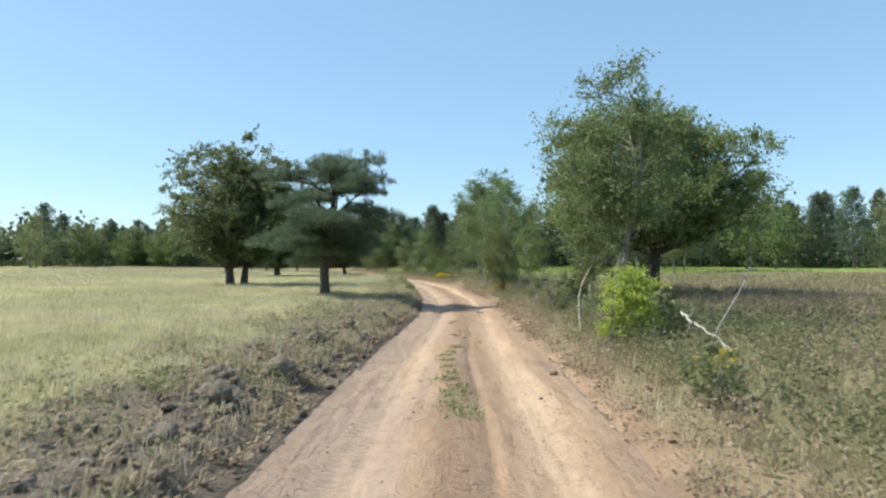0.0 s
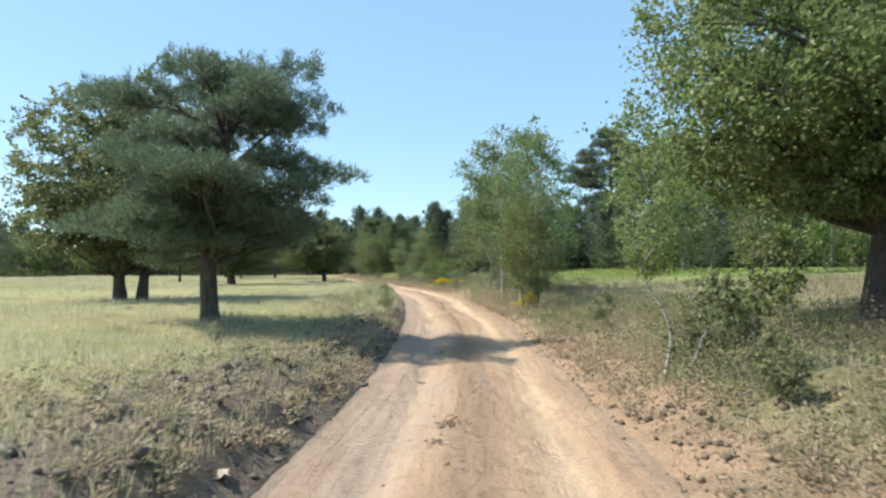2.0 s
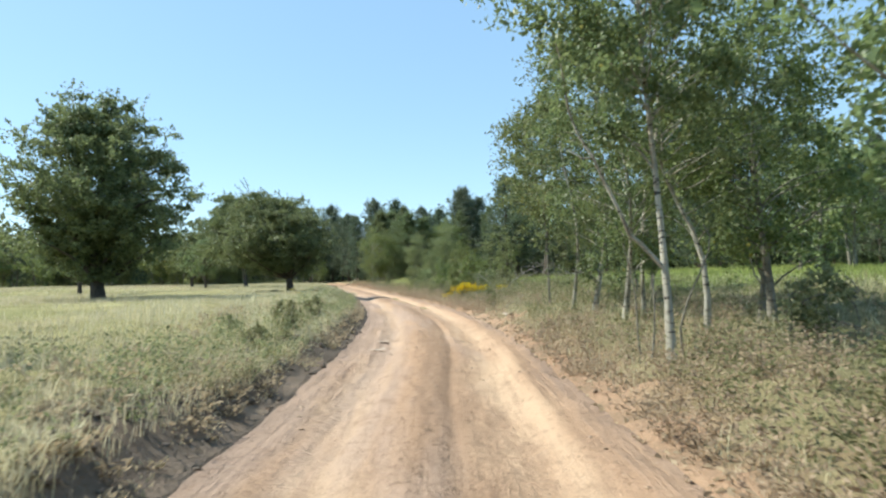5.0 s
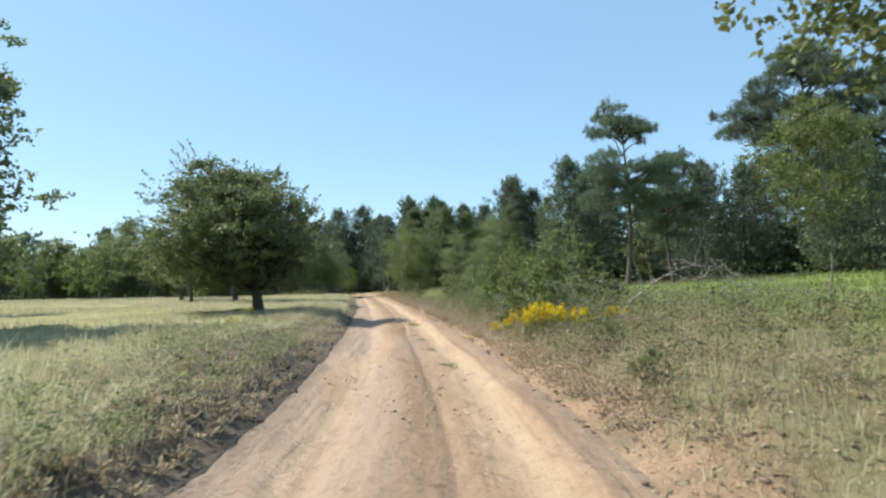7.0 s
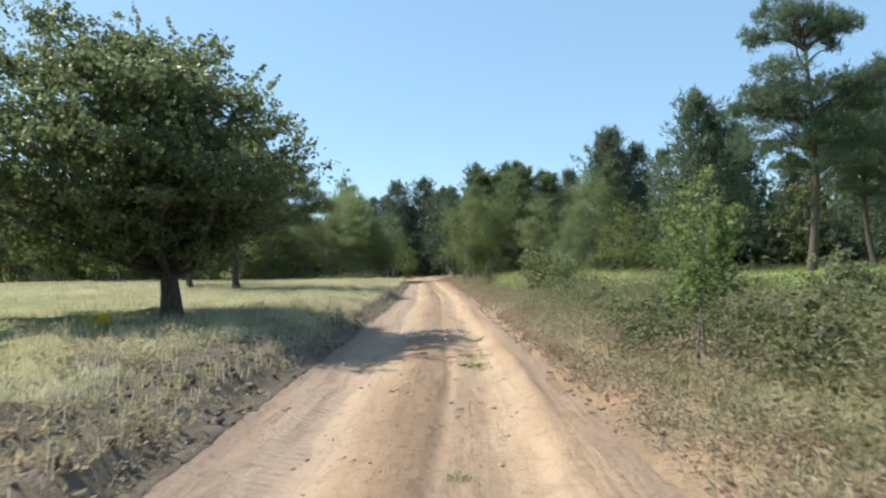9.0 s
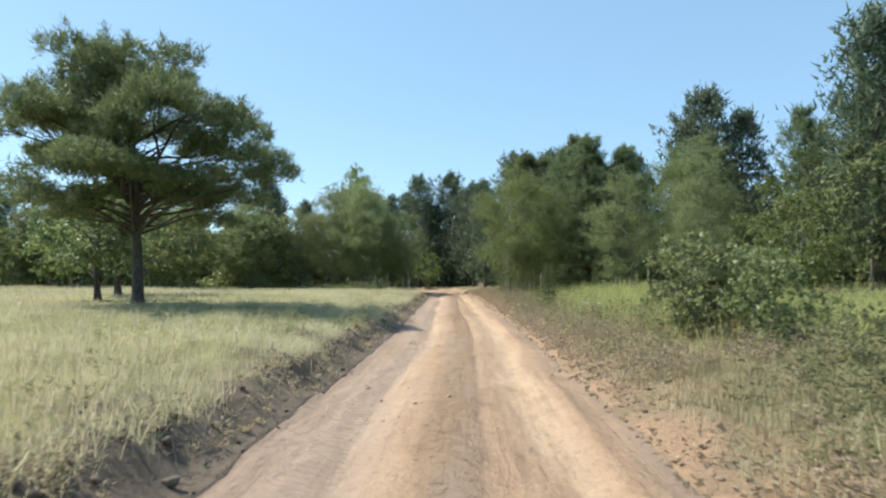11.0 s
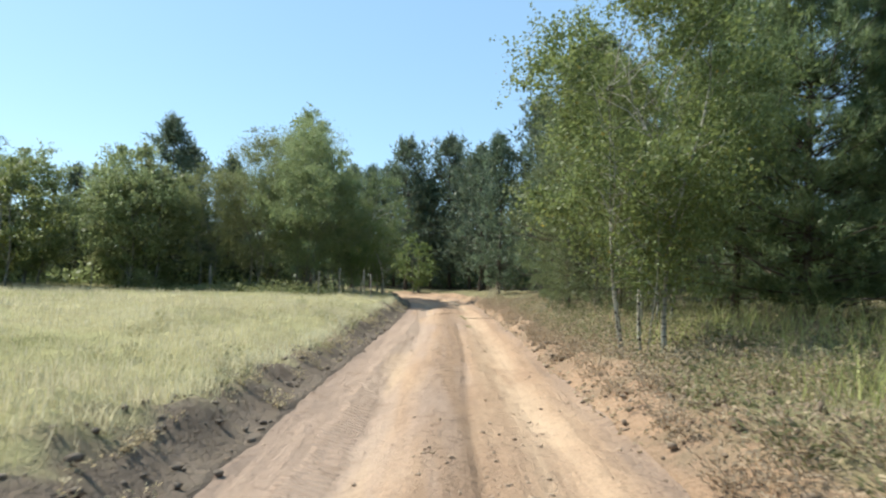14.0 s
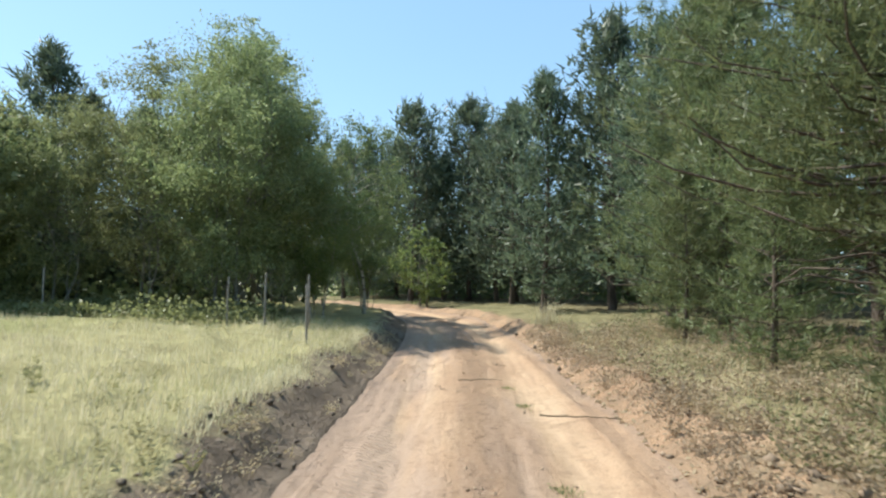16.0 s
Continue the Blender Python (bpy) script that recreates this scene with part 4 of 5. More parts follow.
def stand(kind, k, x, y, scale):
    """One tree of the wood: the first of a sort is built, the rest are copies."""
    if (kind, k) in made:
        return again(made[kind, k], x, y, wr.uniform(0, 360), scale)
    src, name, label, group = {
        "pine": (far_pines, "wood_pine", "dark green pine of the wood", G_PINEW),
        "young": (young, "young_pine", "dense young pine at the edge of the wood", G_PINEW),
        "thick": (thick, "thicket_birch", "dense young birch with thin pale stems", G_WOOD),
        "poplar": (poplar, "poplar", "tall airy poplar with pointed crown above the wood", G_WOOD),
        "near": (near_pine, "roadside_pine", "full young pine with boughs down to the ground", G_PINEW),
        "edge": (edge, "wood_tree", "leafy olive-green tree at the meadow's end", G_WOOD),
        "leafy": (leafy, "wood_tree", "leafy olive-green tree at the edge of the wood", G_WOOD)}[kind]
    ob = plant(name, x, y, src[k], label, "tree", group, turn=wr.uniform(0, 360), scale=scale)
    made[kind, k] = ob
    return ob


def belt(a, b, rows, gap, depth, kinds, scales, jitter=0.45):
    """Trees in loose rows behind the line from a to b; depth leads away to its left side."""
    a, b = np.array(a, float), np.array(b, float)
    d = (b - a) / np.linalg.norm(b - a)
    nrm = np.array([-d[1], d[0]])
    n = int(np.linalg.norm(b - a) / gap)
    for r in range(rows):
        for i in range(n + 1):
            p = a + d * (i + (0.5 if r % 2 else 0)) * gap + nrm * (r * depth) + wr.normal(size=2) * gap * jitter
            if abs((p[0] - centre(p[1])) / across(p[1])) < 3.6:
                continue
            kind = kinds[min(r, len(kinds) - 1)]
            kind = kind[wr.integers(len(kind))]
            k = wr.integers({"pine": 3, "young": 2, "leafy": 3, "thick": 2, "edge": 2}[kind])
            lo, hi = scales[min(r, len(scales) - 1)]
            stand(kind, int(k), p[0], p[1], wr.uniform(lo, hi))


# left wood edge, far side of the meadow
belt((-36.5, 127), (-64, 123), 2, 3.6, 4.5, [["edge"], ["leafy"]], [(0.8, 1.05), (0.75, 0.9)])
belt((-64, 122), (-98, 112), 2, 5.0, 6, [["leafy"], ["pine", "leafy"]], [(0.85, 1.1), (0.9, 1.05)])
# wood past the bend
belt((-8, 151), (-46, 161), 2, 3.8, 5, [["pine"], ["pine"]], [(0.85, 1.1), (1.0, 1.2)])
belt((-48, 158), (-90, 168), 1, 6, 6, [["leafy", "pine"]], [(0.9, 1.1)])
# wood right of the way
belt((62, 84), (6, 110), 2, 4.2, 5, [["pine", "pine", "leafy"], ["pine"]], [(0.65, 0.85), (0.75, 0.95)])
belt((80, 70), (62, 84), 1, 5, 6, [["leafy", "pine"]], [(0.8, 1.0)])
belt((8, 112), (-10, 148), 2, 4.0, 4.6, [["pine", "pine", "young"], ["pine"]], [(0.64, 0.84), (0.85, 1.0)])

# single trees that show plainly
for kind, k, x, y, s in (
        ("thick", 0, -11.2, 106.6, 1.0), ("near", 0, -8.0, 110.3, 0.92), ("near", 0, -6.2, 110.6, 0.84), ("young", 1, -9.2, 111.6, 0.92), ("thick", 0, -10.8, 110.6, 0.95),
        ("thick", 1, -3.2, 103.8, 0.85), ("young", 0, -2.0, 112.0, 0.95), ("thick", 0, -3.7, 110.7, 1.1), ("thick", 1, -6.2, 103.4, 0.72),
        ("young", 1, 1.5, 108.0, 0.95), ("leafy", 0, 2.5, 103.5, 0.7), ("young", 0, 4.5, 110.0, 1.1),
        ("near", 1, -12.3, 118.0, 1.0), ("young", 0, -13.0, 115.6, 0.42), ("young", 1, -13.6, 120.6, 0.5), ("young", 1, -11.6, 113.6, 0.5), ("young", 0, -14.6, 124.6, 0.45), ("near", 1, -11.6, 122.5, 1.05), ("young", 1, -9.0, 115.5, 1.1), ("near", 0, -13.6, 127.0, 1.15), ("pine", 1, -14.6, 133.0, 0.9),
        ("pine", 2, -16.8, 139.5, 1.15), ("pine", 0, -13.0, 137.0, 1.1), ("thick", 0, -26.6, 135.0, 0.75), ("pine", 2, -27.0, 153.0, 1.22), ("pine", 1, -23.5, 152.0, 1.05), ("pine", 0, -31.5, 157.5, 0.95), ("leafy", 1, -28.0, 146.5, 0.6),
        ("thick", 1, -28.2, 127.8, 1.25), ("thick", 1, -30.8, 127.3, 1.2), ("thick", 1, -26.2, 127.4, 0.95), ("thick", 1, -31.5, 130.5, 1.3), ("thick", 1, -27.0, 126.5, 1.2), ("thick", 1, -29.2, 130.0, 1.35), ("poplar", 0, -31.4, 134.4, 1.12), ("pine", 0, -19.7, 138.6, 0.94), ("thick", 0, -30.0, 137.0, 0.9), ("thick", 1, -33.0, 126.0, 0.92), ("thick", 0, -25.4, 128.5, 0.75),
        ("pine", 0, -38.8, 130.2, 0.93), ("pine", 1, -33.5, 139.0, 0.95), ("edge", 1, -36.5, 124.5, 0.95), ("edge", 0, -42.0, 123.5, 0.9),
        ("leafy", 0, 19.2, 74.0, 1.2), ("leafy", 2, 23.0, 76.0, 1.1), ("leafy", 1, 33.0, 70.0, 1.2), ("pine", 0, 28.0, 82.0, 0.8), ("leafy", 1, 40.0, 78.0, 1.1), ("leafy", 0, 32.0, 44.0, 0.9), ("leafy", 2, 37.0, 36.0, 0.95),
        ("leafy", 0, -58.0, 92.0, 0.95), ("leafy", 2, -72.0, 98.0, 0.95), ("leafy", 1, -80.0, 92.0, 0.9), ("leafy", 2, -66.0, 104.0, 0.9),
        # bushes before the right wood
        ("leafy", 1, -1.6, 96.0, 0.4), ("leafy", 1, 0.2, 91.0, 0.3), ("leafy", 1, -1.0, 100.0, 0.5), ("leafy", 0, 3.0, 98.0, 0.5), ("thick", 1, -4.2, 97.0, 0.45)):
    stand(kind, k, x, y, s)
belt((62, 89), (9, 114), 1, 3.2, 5, [["pine"]], [(0.78, 0.95)])
belt((-36, 133), (-98, 121), 1, 4.0, 5, [["pine", "pine", "leafy"]], [(0.7, 0.88)])
stand("young", 0, -8.75, 99.2, 0.18)["label"] = "small pale green pine seedling in verge weeds"


def depths(name, line, width, lo, hi, mat, leaf, n, seed, label):
    """The body of a wood behind its edge trees: foliage filling a band along a line, with an uneven top."""
    q = np.random.default_rng(seed)
    line = np.array(line, float)
    seg = np.concatenate([[0], np.cumsum(np.hypot(*np.diff(line, axis=0).T))])
    s = q.uniform(0, seg[-1], n)
    x, y = np.interp(s, seg, line[:, 0]) + q.uniform(-width, width, n), np.interp(s, seg, line[:, 1]) + q.uniform(-width, width, n)
    top = lo + (hi - lo) * (0.5 + 0.5 * rough2(x, y, 4.0, seed)) * np.clip(0.75 + 0.35 * rough2(x, y, 13.0, seed + 1), 0.5, 1.1)
    top = top * np.clip(0.75 + 0.5 * rough2(x, y, 1.5, seed + 2), 0.25, 1.2)
    z = ground_z(x, y) + top * q.uniform(0, 1, n) ** 1.25
    keep = np.abs((x - centre(y)) / across(y)) > 5
    return tagged(new(name, leaves(name, mat, np.stack([x, y, z], 1)[keep], leaf, q, 0.75)), label, "wood", kind="stuff")


depths("deep_wood", [(-34, 137), (-66, 133)], 4, 4, 7.5, M_PINE, 0.5, 15000, 300, "dense dark interior of the wood at the meadow's end")
depths("deep_wood", [(-66, 132), (-150, 106), (-200, 10), (-180, -60)], 5, 8, 14.5, M_PINE, 1.1, 15000, 301, "dense dark interior of the wood beyond the meadow")
depths("deep_wood", [(-4, 160), (-48, 172), (-110, 180)], 6, 6, 11, M_PINE, 0.8, 14000, 302, "dense dark pine wood past the bend")
depths("deep_wood", [(150, -60), (128, 44), (66, 92), (10, 121), (0, 150)], 5, 5, 8.5, M_PINE, 0.8, 26000, 303, "dense dark interior of the pine wood")
depths("deep_wood", [(52, 96), (30, 106), (8, 117), (0, 132)], 4, 5, 8.0, M_PINE, 0.6, 26000, 307, "dense dark interior of the pine wood")
depths("underwood", [(-30, 130), (-64, 124.5), (-150, 97)], 1.6, 1.2, 3.2, M_WILLOW, 0.3, 11000, 304, "bushy underwood along the wood's edge")
depths("underwood", [(-24.2, 125.6), (-28, 124.6), (-36, 124.8)], 1.9, 0.2, 2.4, M_WILLOW, 0.1, 13000, 306, "leafy olive-green underwood at the meadow's end")
depths("underwood", [(120, 42), (60, 86), (10, 110), (-8, 147), (-14, 151), (-44, 161)], 2.2, 1.2, 3.4, M_DARK, 0.34, 12000, 305, "bushy underwood at the foot of the pines")

# woods on the skyline all round, too far off to tell tree from tree
fw = np.random.default_rng(5)
fp = []
for k in range(900):
    an, rad = fw.uniform(0, 2 * np.pi), fw.uniform(225, 330)
    x, y = -20 + rad * math.cos(an), 70 + rad * math.sin(an)
    h, w = fw.uniform(15, 20), fw.uniform(3.2, 4.8)
    n = 52
    f = fw.uniform(0, 1, n)
    r = w * np.sqrt(np.clip(1 - f, 0.02, 1)) * np.sqrt(fw.uniform(0, 1, n))
    a = fw.uniform(0, 6.3, n)
    fp.append(np.stack([x + r * np.cos(a), y + r * np.sin(a), 1.0 + h * f], 1))
far_wood = tagged(new("far_wood", leaves("far_wood", M_PINE, np.concatenate(fp), 3.0, fw, 0.8)), "dark belt of distant wood on the skyline", "wood", kind="stuff")

# ---------------------------------------------------------------- grass and weeds
gr = np.random.default_rng(11)


def to_xyz(u, y):
    return np.stack([centre(y) + u * across(y), y, height_at(u, y)], 1)


def blades(name, mat, base, height, width, rng, lean=0.35, far=None):
    """Grass: one bent blade of two triangles for each root."""
    n = len(base)
    an = rng.uniform(0, 2 * np.pi, n)
    side = np.stack([np.cos(an), np.sin(an), 0 * an], 1)
    fall = np.stack([rng.normal(0.12, lean, n), rng.normal(0, lean, n), np.ones(n)], 1)
    h = height[:, None]
    w = width[:, None]
    mid_ = base + fall * h * np.array([0.35, 0.35, 0.6])
    tip = base + fall * h * np.array([1.0, 1.0, 1.0])
    v = np.stack([base - side * w - [0, 0, 0.04], base + side * w - [0, 0, 0.04], mid_ + side * w * 0.6, tip, mid_ - side * w * 0.6], 1)
    i = np.arange(n)[:, None] * 5
    tri = np.concatenate([i + [0, 1, 2], i + [0, 2, 4], i + [4, 2, 3]], 1).reshape(-1, 3)
    if far is not None:
        tri = np.concatenate([np.concatenate([i + [0, 1, 2], i + [0, 2, 4], i + [4, 2, 3]], 1)[~far].reshape(-1, 3), (i + [0, 1, 3])[far]])
    return mesh_from(name, v, tri, 3, mat)


def turf_edge(y):
    """How far left of the way's middle the meadow's turf begins above the bank."""
    return np.interp(y, [30, 36, 53, 58, 71, 77, 84, 92], [-3.2, -2.25, -2.25, -3.1, -3.1, -2.3, -2.3, -2.45])


def strew(n, lo, hi, y0, y1, power, seed, patch, thr):
    """Roots at lo..hi metres off the way's middle, thicker near it, in patches of noise."""
    r = np.random.default_rng(seed)
    u = lo + (hi - lo) * r.uniform(0, 1, n) ** power
    y = r.uniform(y0, y1, n)
    keep = rough2(u * 1.0, y, patch, seed) + 0.5 * rough2(u, y, patch * 0.3, seed + 1) > thr + r.normal(0, 0.25, n)
    return u[keep], y[keep], r


u, y, r = strew(230000, -2.0, -40, -1, 126, 2.2, 31, 6.0, -0.2)
keep = (u < turf_edge(y) + r.normal(0, 0.12, len(u))) | ((y < 76) & (r.uniform(0, 1, len(u)) < 0.25))
u, y = u[keep], y[keep]
tagged(new("dry_grass", blades("dry_grass", M_STRAW, to_xyz(u, y), r.uniform(0.09, 0.25, len(u)), 0.0024 + 0.0007 * np.abs(u), r, far=np.abs(u) > 5)), "pale dry grass of the meadow", "grass", kind="stuff")
u, y, r = strew(80000, -2.0, -7.5, -1, 126, 1.3, 35, 4.0, -0.4)
keep = (u < turf_edge(y) + r.normal(0, 0.12, len(u))) | ((y < 76) & (r.uniform(0, 1, len(u)) < 0.2))
u, y = u[keep], y[keep]
tagged(new("short_grass", blades("short_grass", M_STRAW, to_xyz(u, y), r.uniform(0.06, 0.2, len(u)), np.full(len(u), 0.0035), r, 0.5)), "short pale grass along the meadow's bank", "grass", kind="stuff")
u, y, r = strew(110000, -2.1, -40, -1, 128, 2.0, 41, 7.0, 0.1)
keep = (u < turf_edge(y) + r.normal(0, 0.12, len(u))) | ((y < 76) & (r.uniform(0, 1, len(u)) < 0.25))
u, y = u[keep], y[keep]
tagged(new("green_grass", blades("green_grass", M_GREENG, to_xyz(u, y), r.uniform(0.08, 0.21, len(u)), 0.0028 + 0.0007 * np.abs(u), r, far=np.abs(u) > 5)), "yellowish green grass among the dry meadow", "grass", kind="stuff")
u, y, r = strew(44000, 1.9, 14, -1, 128, 1.5, 51, 3.0, -0.1)
keep = ((u > 2.9) | (y < 97)) & ((u > 2.5) | (np.abs(y - 23.5) > 6.5))
u, y = u[keep], y[keep]
tagged(new("verge_grass", blades("verge_grass", M_STRAW, to_xyz(u, y), r.uniform(0.08, 0.28, len(u)), 0.003 + 0.0008 * np.abs(u), r, far=np.abs(u) > 5)), "dry grass of the verge", "grass", kind="stuff")
u, y, r = strew(100000, 2.3, 30, -1, 118, 1.5, 61, 4.0, -0.2)
keep = (u > 3.0) | (y < 97)
u, y = u[keep], y[keep]
late = (u > 5.5 + r.normal(0, 1.2, len(y))) & (y > 52 + r.normal(0, 4, len(y))) & (y < 100 + r.normal(0, 3, len(y)))
for pick, mat, name, label in ((late, M_MEADOWG, "verge_green_grass", "green grass behind the verge"), (~late, M_DULLG, "verge_dull_grass", "dull grey-green grass behind the verge")):
    uu, yy = u[pick], y[pick]
    tagged(new(name, blades(name, mat, to_xyz(uu, yy), r.uniform(0.12, 0.34, len(uu)), 0.003 + 0.0009 * np.abs(uu), r, far=np.abs(uu) > 5)), label, "grass", kind="stuff")


u, y, r = strew(85000, 2.05, 7.0, -1, 112, 1.2, 55, 2.6, -0.2)
keep = ((y < 90) | (u > 3.4 + r.normal(0, 0.3, len(u)))) & ((u > 2.45 + r.normal(0, 0.25, len(u))) | (np.abs(y - 23.5) > 6.5) | (r.uniform(0, 1, len(u)) < 0.15))
u, y = u[keep], y[keep]
sere = rough2(u, y, 1.5, 56) + 0.6 * rough2(u, y, 0.5, 57) > (u - 2.85) * 0.6 + r.normal(0, 0.2, len(u))
for pick, mat, name, label in ((sere, M_TAN, "withered_turf", "short withered tan grass on the verge"), (~sere, M_DULLG, "verge_turf", "short dull grass on the verge")):
    uu, yy = u[pick], y[pick]
    tagged(new(name, blades(name, mat, to_xyz(uu, yy), r.uniform(0.05, 0.17, len(uu)), np.full(len(uu), 0.0042), r, 0.7)), label, "grass", kind="stuff")


r = np.random.default_rng(38)
n = 26000
y = r.uniform(30, 127, n)
u = r.normal(0.05, 0.1, n) + turf_edge(y)
keep = rough2(u * 0, y, 1.3, 39) + 0.6 * rough2(u * 0, y, 0.4, 40) > r.normal(-0.1, 0.3, n)
u, y = u[keep], y[keep]
fringe = blades("bank_fringe", M_STRAW, to_xyz(u, y) + [0, 0, 0.01], r.uniform(0.08, 0.24, len(u)), np.full(len(u), 0.004), r, 0.8)
tagged(new("bank_fringe", fringe), "ragged dry grass hanging over the cut bank", "grass", kind="stuff")


r = np.random.default_rng(43)
n = 9000
u, y = -1.75 - 1.6 * r.uniform(0, 1, n), np.where(np.arange(n) < 5200, r.uniform(-1, 34, n), r.uniform(55, 74, n))
keep = rough2(u, y, 0.8, 42) + 0.5 * rough2(u, y, 0.3, 43) > r.normal(0.1, 0.25, n)
u, y = u[keep], y[keep]
tagged(new("dead_stems", blades("dead_stems", M_STEMS, to_xyz(u, y) + [0, 0, 0.02], r.uniform(0.06, 0.16, len(u)), r.uniform(0.003, 0.006, len(u)), r, 1.6)), "tangle of grey dead stems on the turned earth", "dead stems", kind="stuff")


r = np.random.default_rng(44)
n = 15000
u, y = 3.3 + 4.2 * r.uniform(0, 1, n) ** 1.1, r.uniform(85, 114, n)
keep = rough2(u, y, 2.2, 45) > r.normal(-0.2, 0.3, n) + np.clip((y - 104) / 8, 0, 1)
u, y = u[keep], y[keep]
tagged(new("tall_grass", blades("tall_grass", M_TALLG, to_xyz(u, y), r.uniform(0.15, 0.5, len(u)) + 0.35 * np.clip((u - 3.6) / 1.5, 0, 1), r.uniform(0.004, 0.009, len(u)), r, 0.5)), "tall green grass before the wood", "grass", kind="stuff")


r = np.random.default_rng(48)
n = 5000
u, y = -2.5 - 3.2 * r.uniform(0, 1, n), r.uniform(45, 56, n)
keep = rough2(u, y, 0.9, 49) > 0.35 + r.normal(0, 0.15, n)
u, y = u[keep], y[keep]
tagged(new("pale_tall_grass", blades("pale_tall_grass", M_STRAW, to_xyz(u, y), r.uniform(0.3, 0.6, len(u)), r.uniform(0.003, 0.006, len(u)), r, 0.3)), "clumps of tall bleached grass", "grass", kind="stuff")


def weeds(name, mat, u, y, tall, wide, per, leaf, rng, label):
    base = to_xyz(u, y)
    n = len(u)
    h = tall * rng.uniform(0.5, 1.3, n)
    p = np.repeat(base, per, 0)
    f = rng.uniform(0.05, 1, n * per)
    hh = np.repeat(h, per)
    an = rng.uniform(0, 6.3, n * per)
    rad = wide * np.repeat(rng.uniform(0.6, 1.4, n), per) * (0.35 + 0.65 * f) * np.sqrt(rng.uniform(0, 1, n * per))
    p = p + np.stack([rad * np.cos(an), rad * np.sin(an), f * hh], 1)
    ax = np.stack([np.cos(an), np.sin(an), rng.uniform(-0.2, 1.2, n * per)], 1)
    ax /= np.linalg.norm(ax, axis=1, keepdims=True)
    return tagged(new(name, leaves(name, mat, p, leaf, rng, 0.4, 0.0, ax)), label, "weeds", kind="stuff")


u, y, r = strew(4600, 2.2, 11, -1, 128, 1.4, 71, 3.0, -0.3)
keep = r.uniform(0, 1, len(u)) < np.clip((u - 1.5) / 2.2, 0.2, 1.0)
u, y = u[keep], y[keep]
weeds("verge_weeds", M_WEED, u, y, 0.40, 0.26, 52, 0.058, r, "grey-green weeds and bramble on the verge")
u, y, r = strew(7000, 1.75, 8, -1, 128, 1.6, 81, 2.5, -0.3)
weeds("withered_weeds", M_WEEDDRY, u, y, 0.27, 0.22, 38, 0.05, r, "withered brown weeds on the bare verge")
u, y, r = strew(1500, 2.7, 8.5, 3, 36, 1.2, 83, 2.2, -0.1)
weeds("tangled_weeds", M_WEED, u, y, 0.42, 0.3, 46, 0.06, r, "tangled green weeds behind the bare verge")
u, y, r = strew(900, 3.0, 7.5, 60, 84, 1.2, 84, 2.2, -0.2)
weeds("tangled_weeds", M_WEED, u, y, 0.6, 0.3, 46, 0.075, r, "tangled green weeds below the goldenrod")
u, y, r = strew(900, 2.0, 4.6, 98, 128, 1.0, 85, 1.6, -0.1)
weeds("sere_weeds", M_WEEDDRY, u, y, 0.3, 0.22, 40, 0.055, r, "withered weeds along the earth berm")
u, y, r = strew(900, -2.1, -5.5, -1, 125, 1.5, 91, 2.5, 0.0)
weeds("bank_weeds", M_GREENG, u, y, 0.26, 0.16, 46, 0.05, r, "low grey-green weeds along the bank")
r = np.random.default_rng(92)
u, y = -1.72 - 0.5 * r.uniform(0, 1, 2200), r.uniform(-1, 127, 2200)
keep = rough2(u, y, 0.8, 46) > r.normal(0.0, 0.3, 2200)
weeds("scarp_weeds", M_WEEDDRY, u[keep], y[keep], 0.1, 0.12, 20, 0.04, r, "withered roots and weeds on the cut bank")
r = np.random.default_rng(93)
u, y = -2.05 - 1.6 * r.uniform(0, 1, 420) ** 1.5, r.uniform(38, 62, 420)
weeds("bank_herbs", M_WEED, u, y, 0.34, 0.16, 44, 0.045, r, "ragged grey-green weeds on top of the bank")
r = np.random.default_rng(94)
u, y = -1.95 - 2.2 * r.uniform(0, 1, 480) ** 1.2, r.uniform(-1, 38, 480)
keep = rough2(u, y, 1.2, 47) > r.normal(-0.05, 0.25, 480)
weeds("bank_weeds", M_WEED, u[keep], y[keep], 0.24, 0.2, 40, 0.05, r, "grey-green weeds growing over turned earth")
u, y, r = strew(2200, -1.8, -4.6, -1, 78, 1.3, 95, 2.0, -0.2)
weeds("withered_bank_weeds", M_WEEDDRY, u, y, 0.12, 0.2, 24, 0.07, r, "withered weeds and roots on the bank")


r = np.random.default_rng(97)
u, y = r.uniform(5.0, 12, 420), r.uniform(4, 26, 420)
weeds("brown_heath", M_HEATH, u, y, 0.5, 0.3, 60, 0.05, r, "brownish withered heath plants behind the verge")


r = np.random.default_rng(99)
n = 15000
u, y = 1.55 + 3.2 * r.uniform(0, 1, n) ** 1.6, r.uniform(-1, 128, n)
keep = rough2(u, y, 1.4, 98) + 0.5 * rough2(u, y, 0.4, 97) > r.normal(-0.1, 0.3, n)
u, y = u[keep], y[keep]
flat_ = unit(r, len(u)) * [1, 1, 0.35]
tagged(new("leaf_litter", leaves("leaf_litter", M_WEEDDRY, to_xyz(u, y) + [0, 0, 0.012], 0.07, r, 0.5, 0.0, flat_ / np.linalg.norm(flat_, axis=1, keepdims=True))), "withered leaves and straw lying on the verge", "litter", kind="stuff")


# ---------------------------------------------------------------- clods and pebbles
ICO = bmesh.new()
bmesh.ops.create_icosphere(ICO, subdivisions=1, radius=1)
ICO_V = np.array([v.co[:] for v in ICO.verts])
ICO_F = np.array([[v.index for v in f.verts] for f in ICO.faces])
ICO.free()


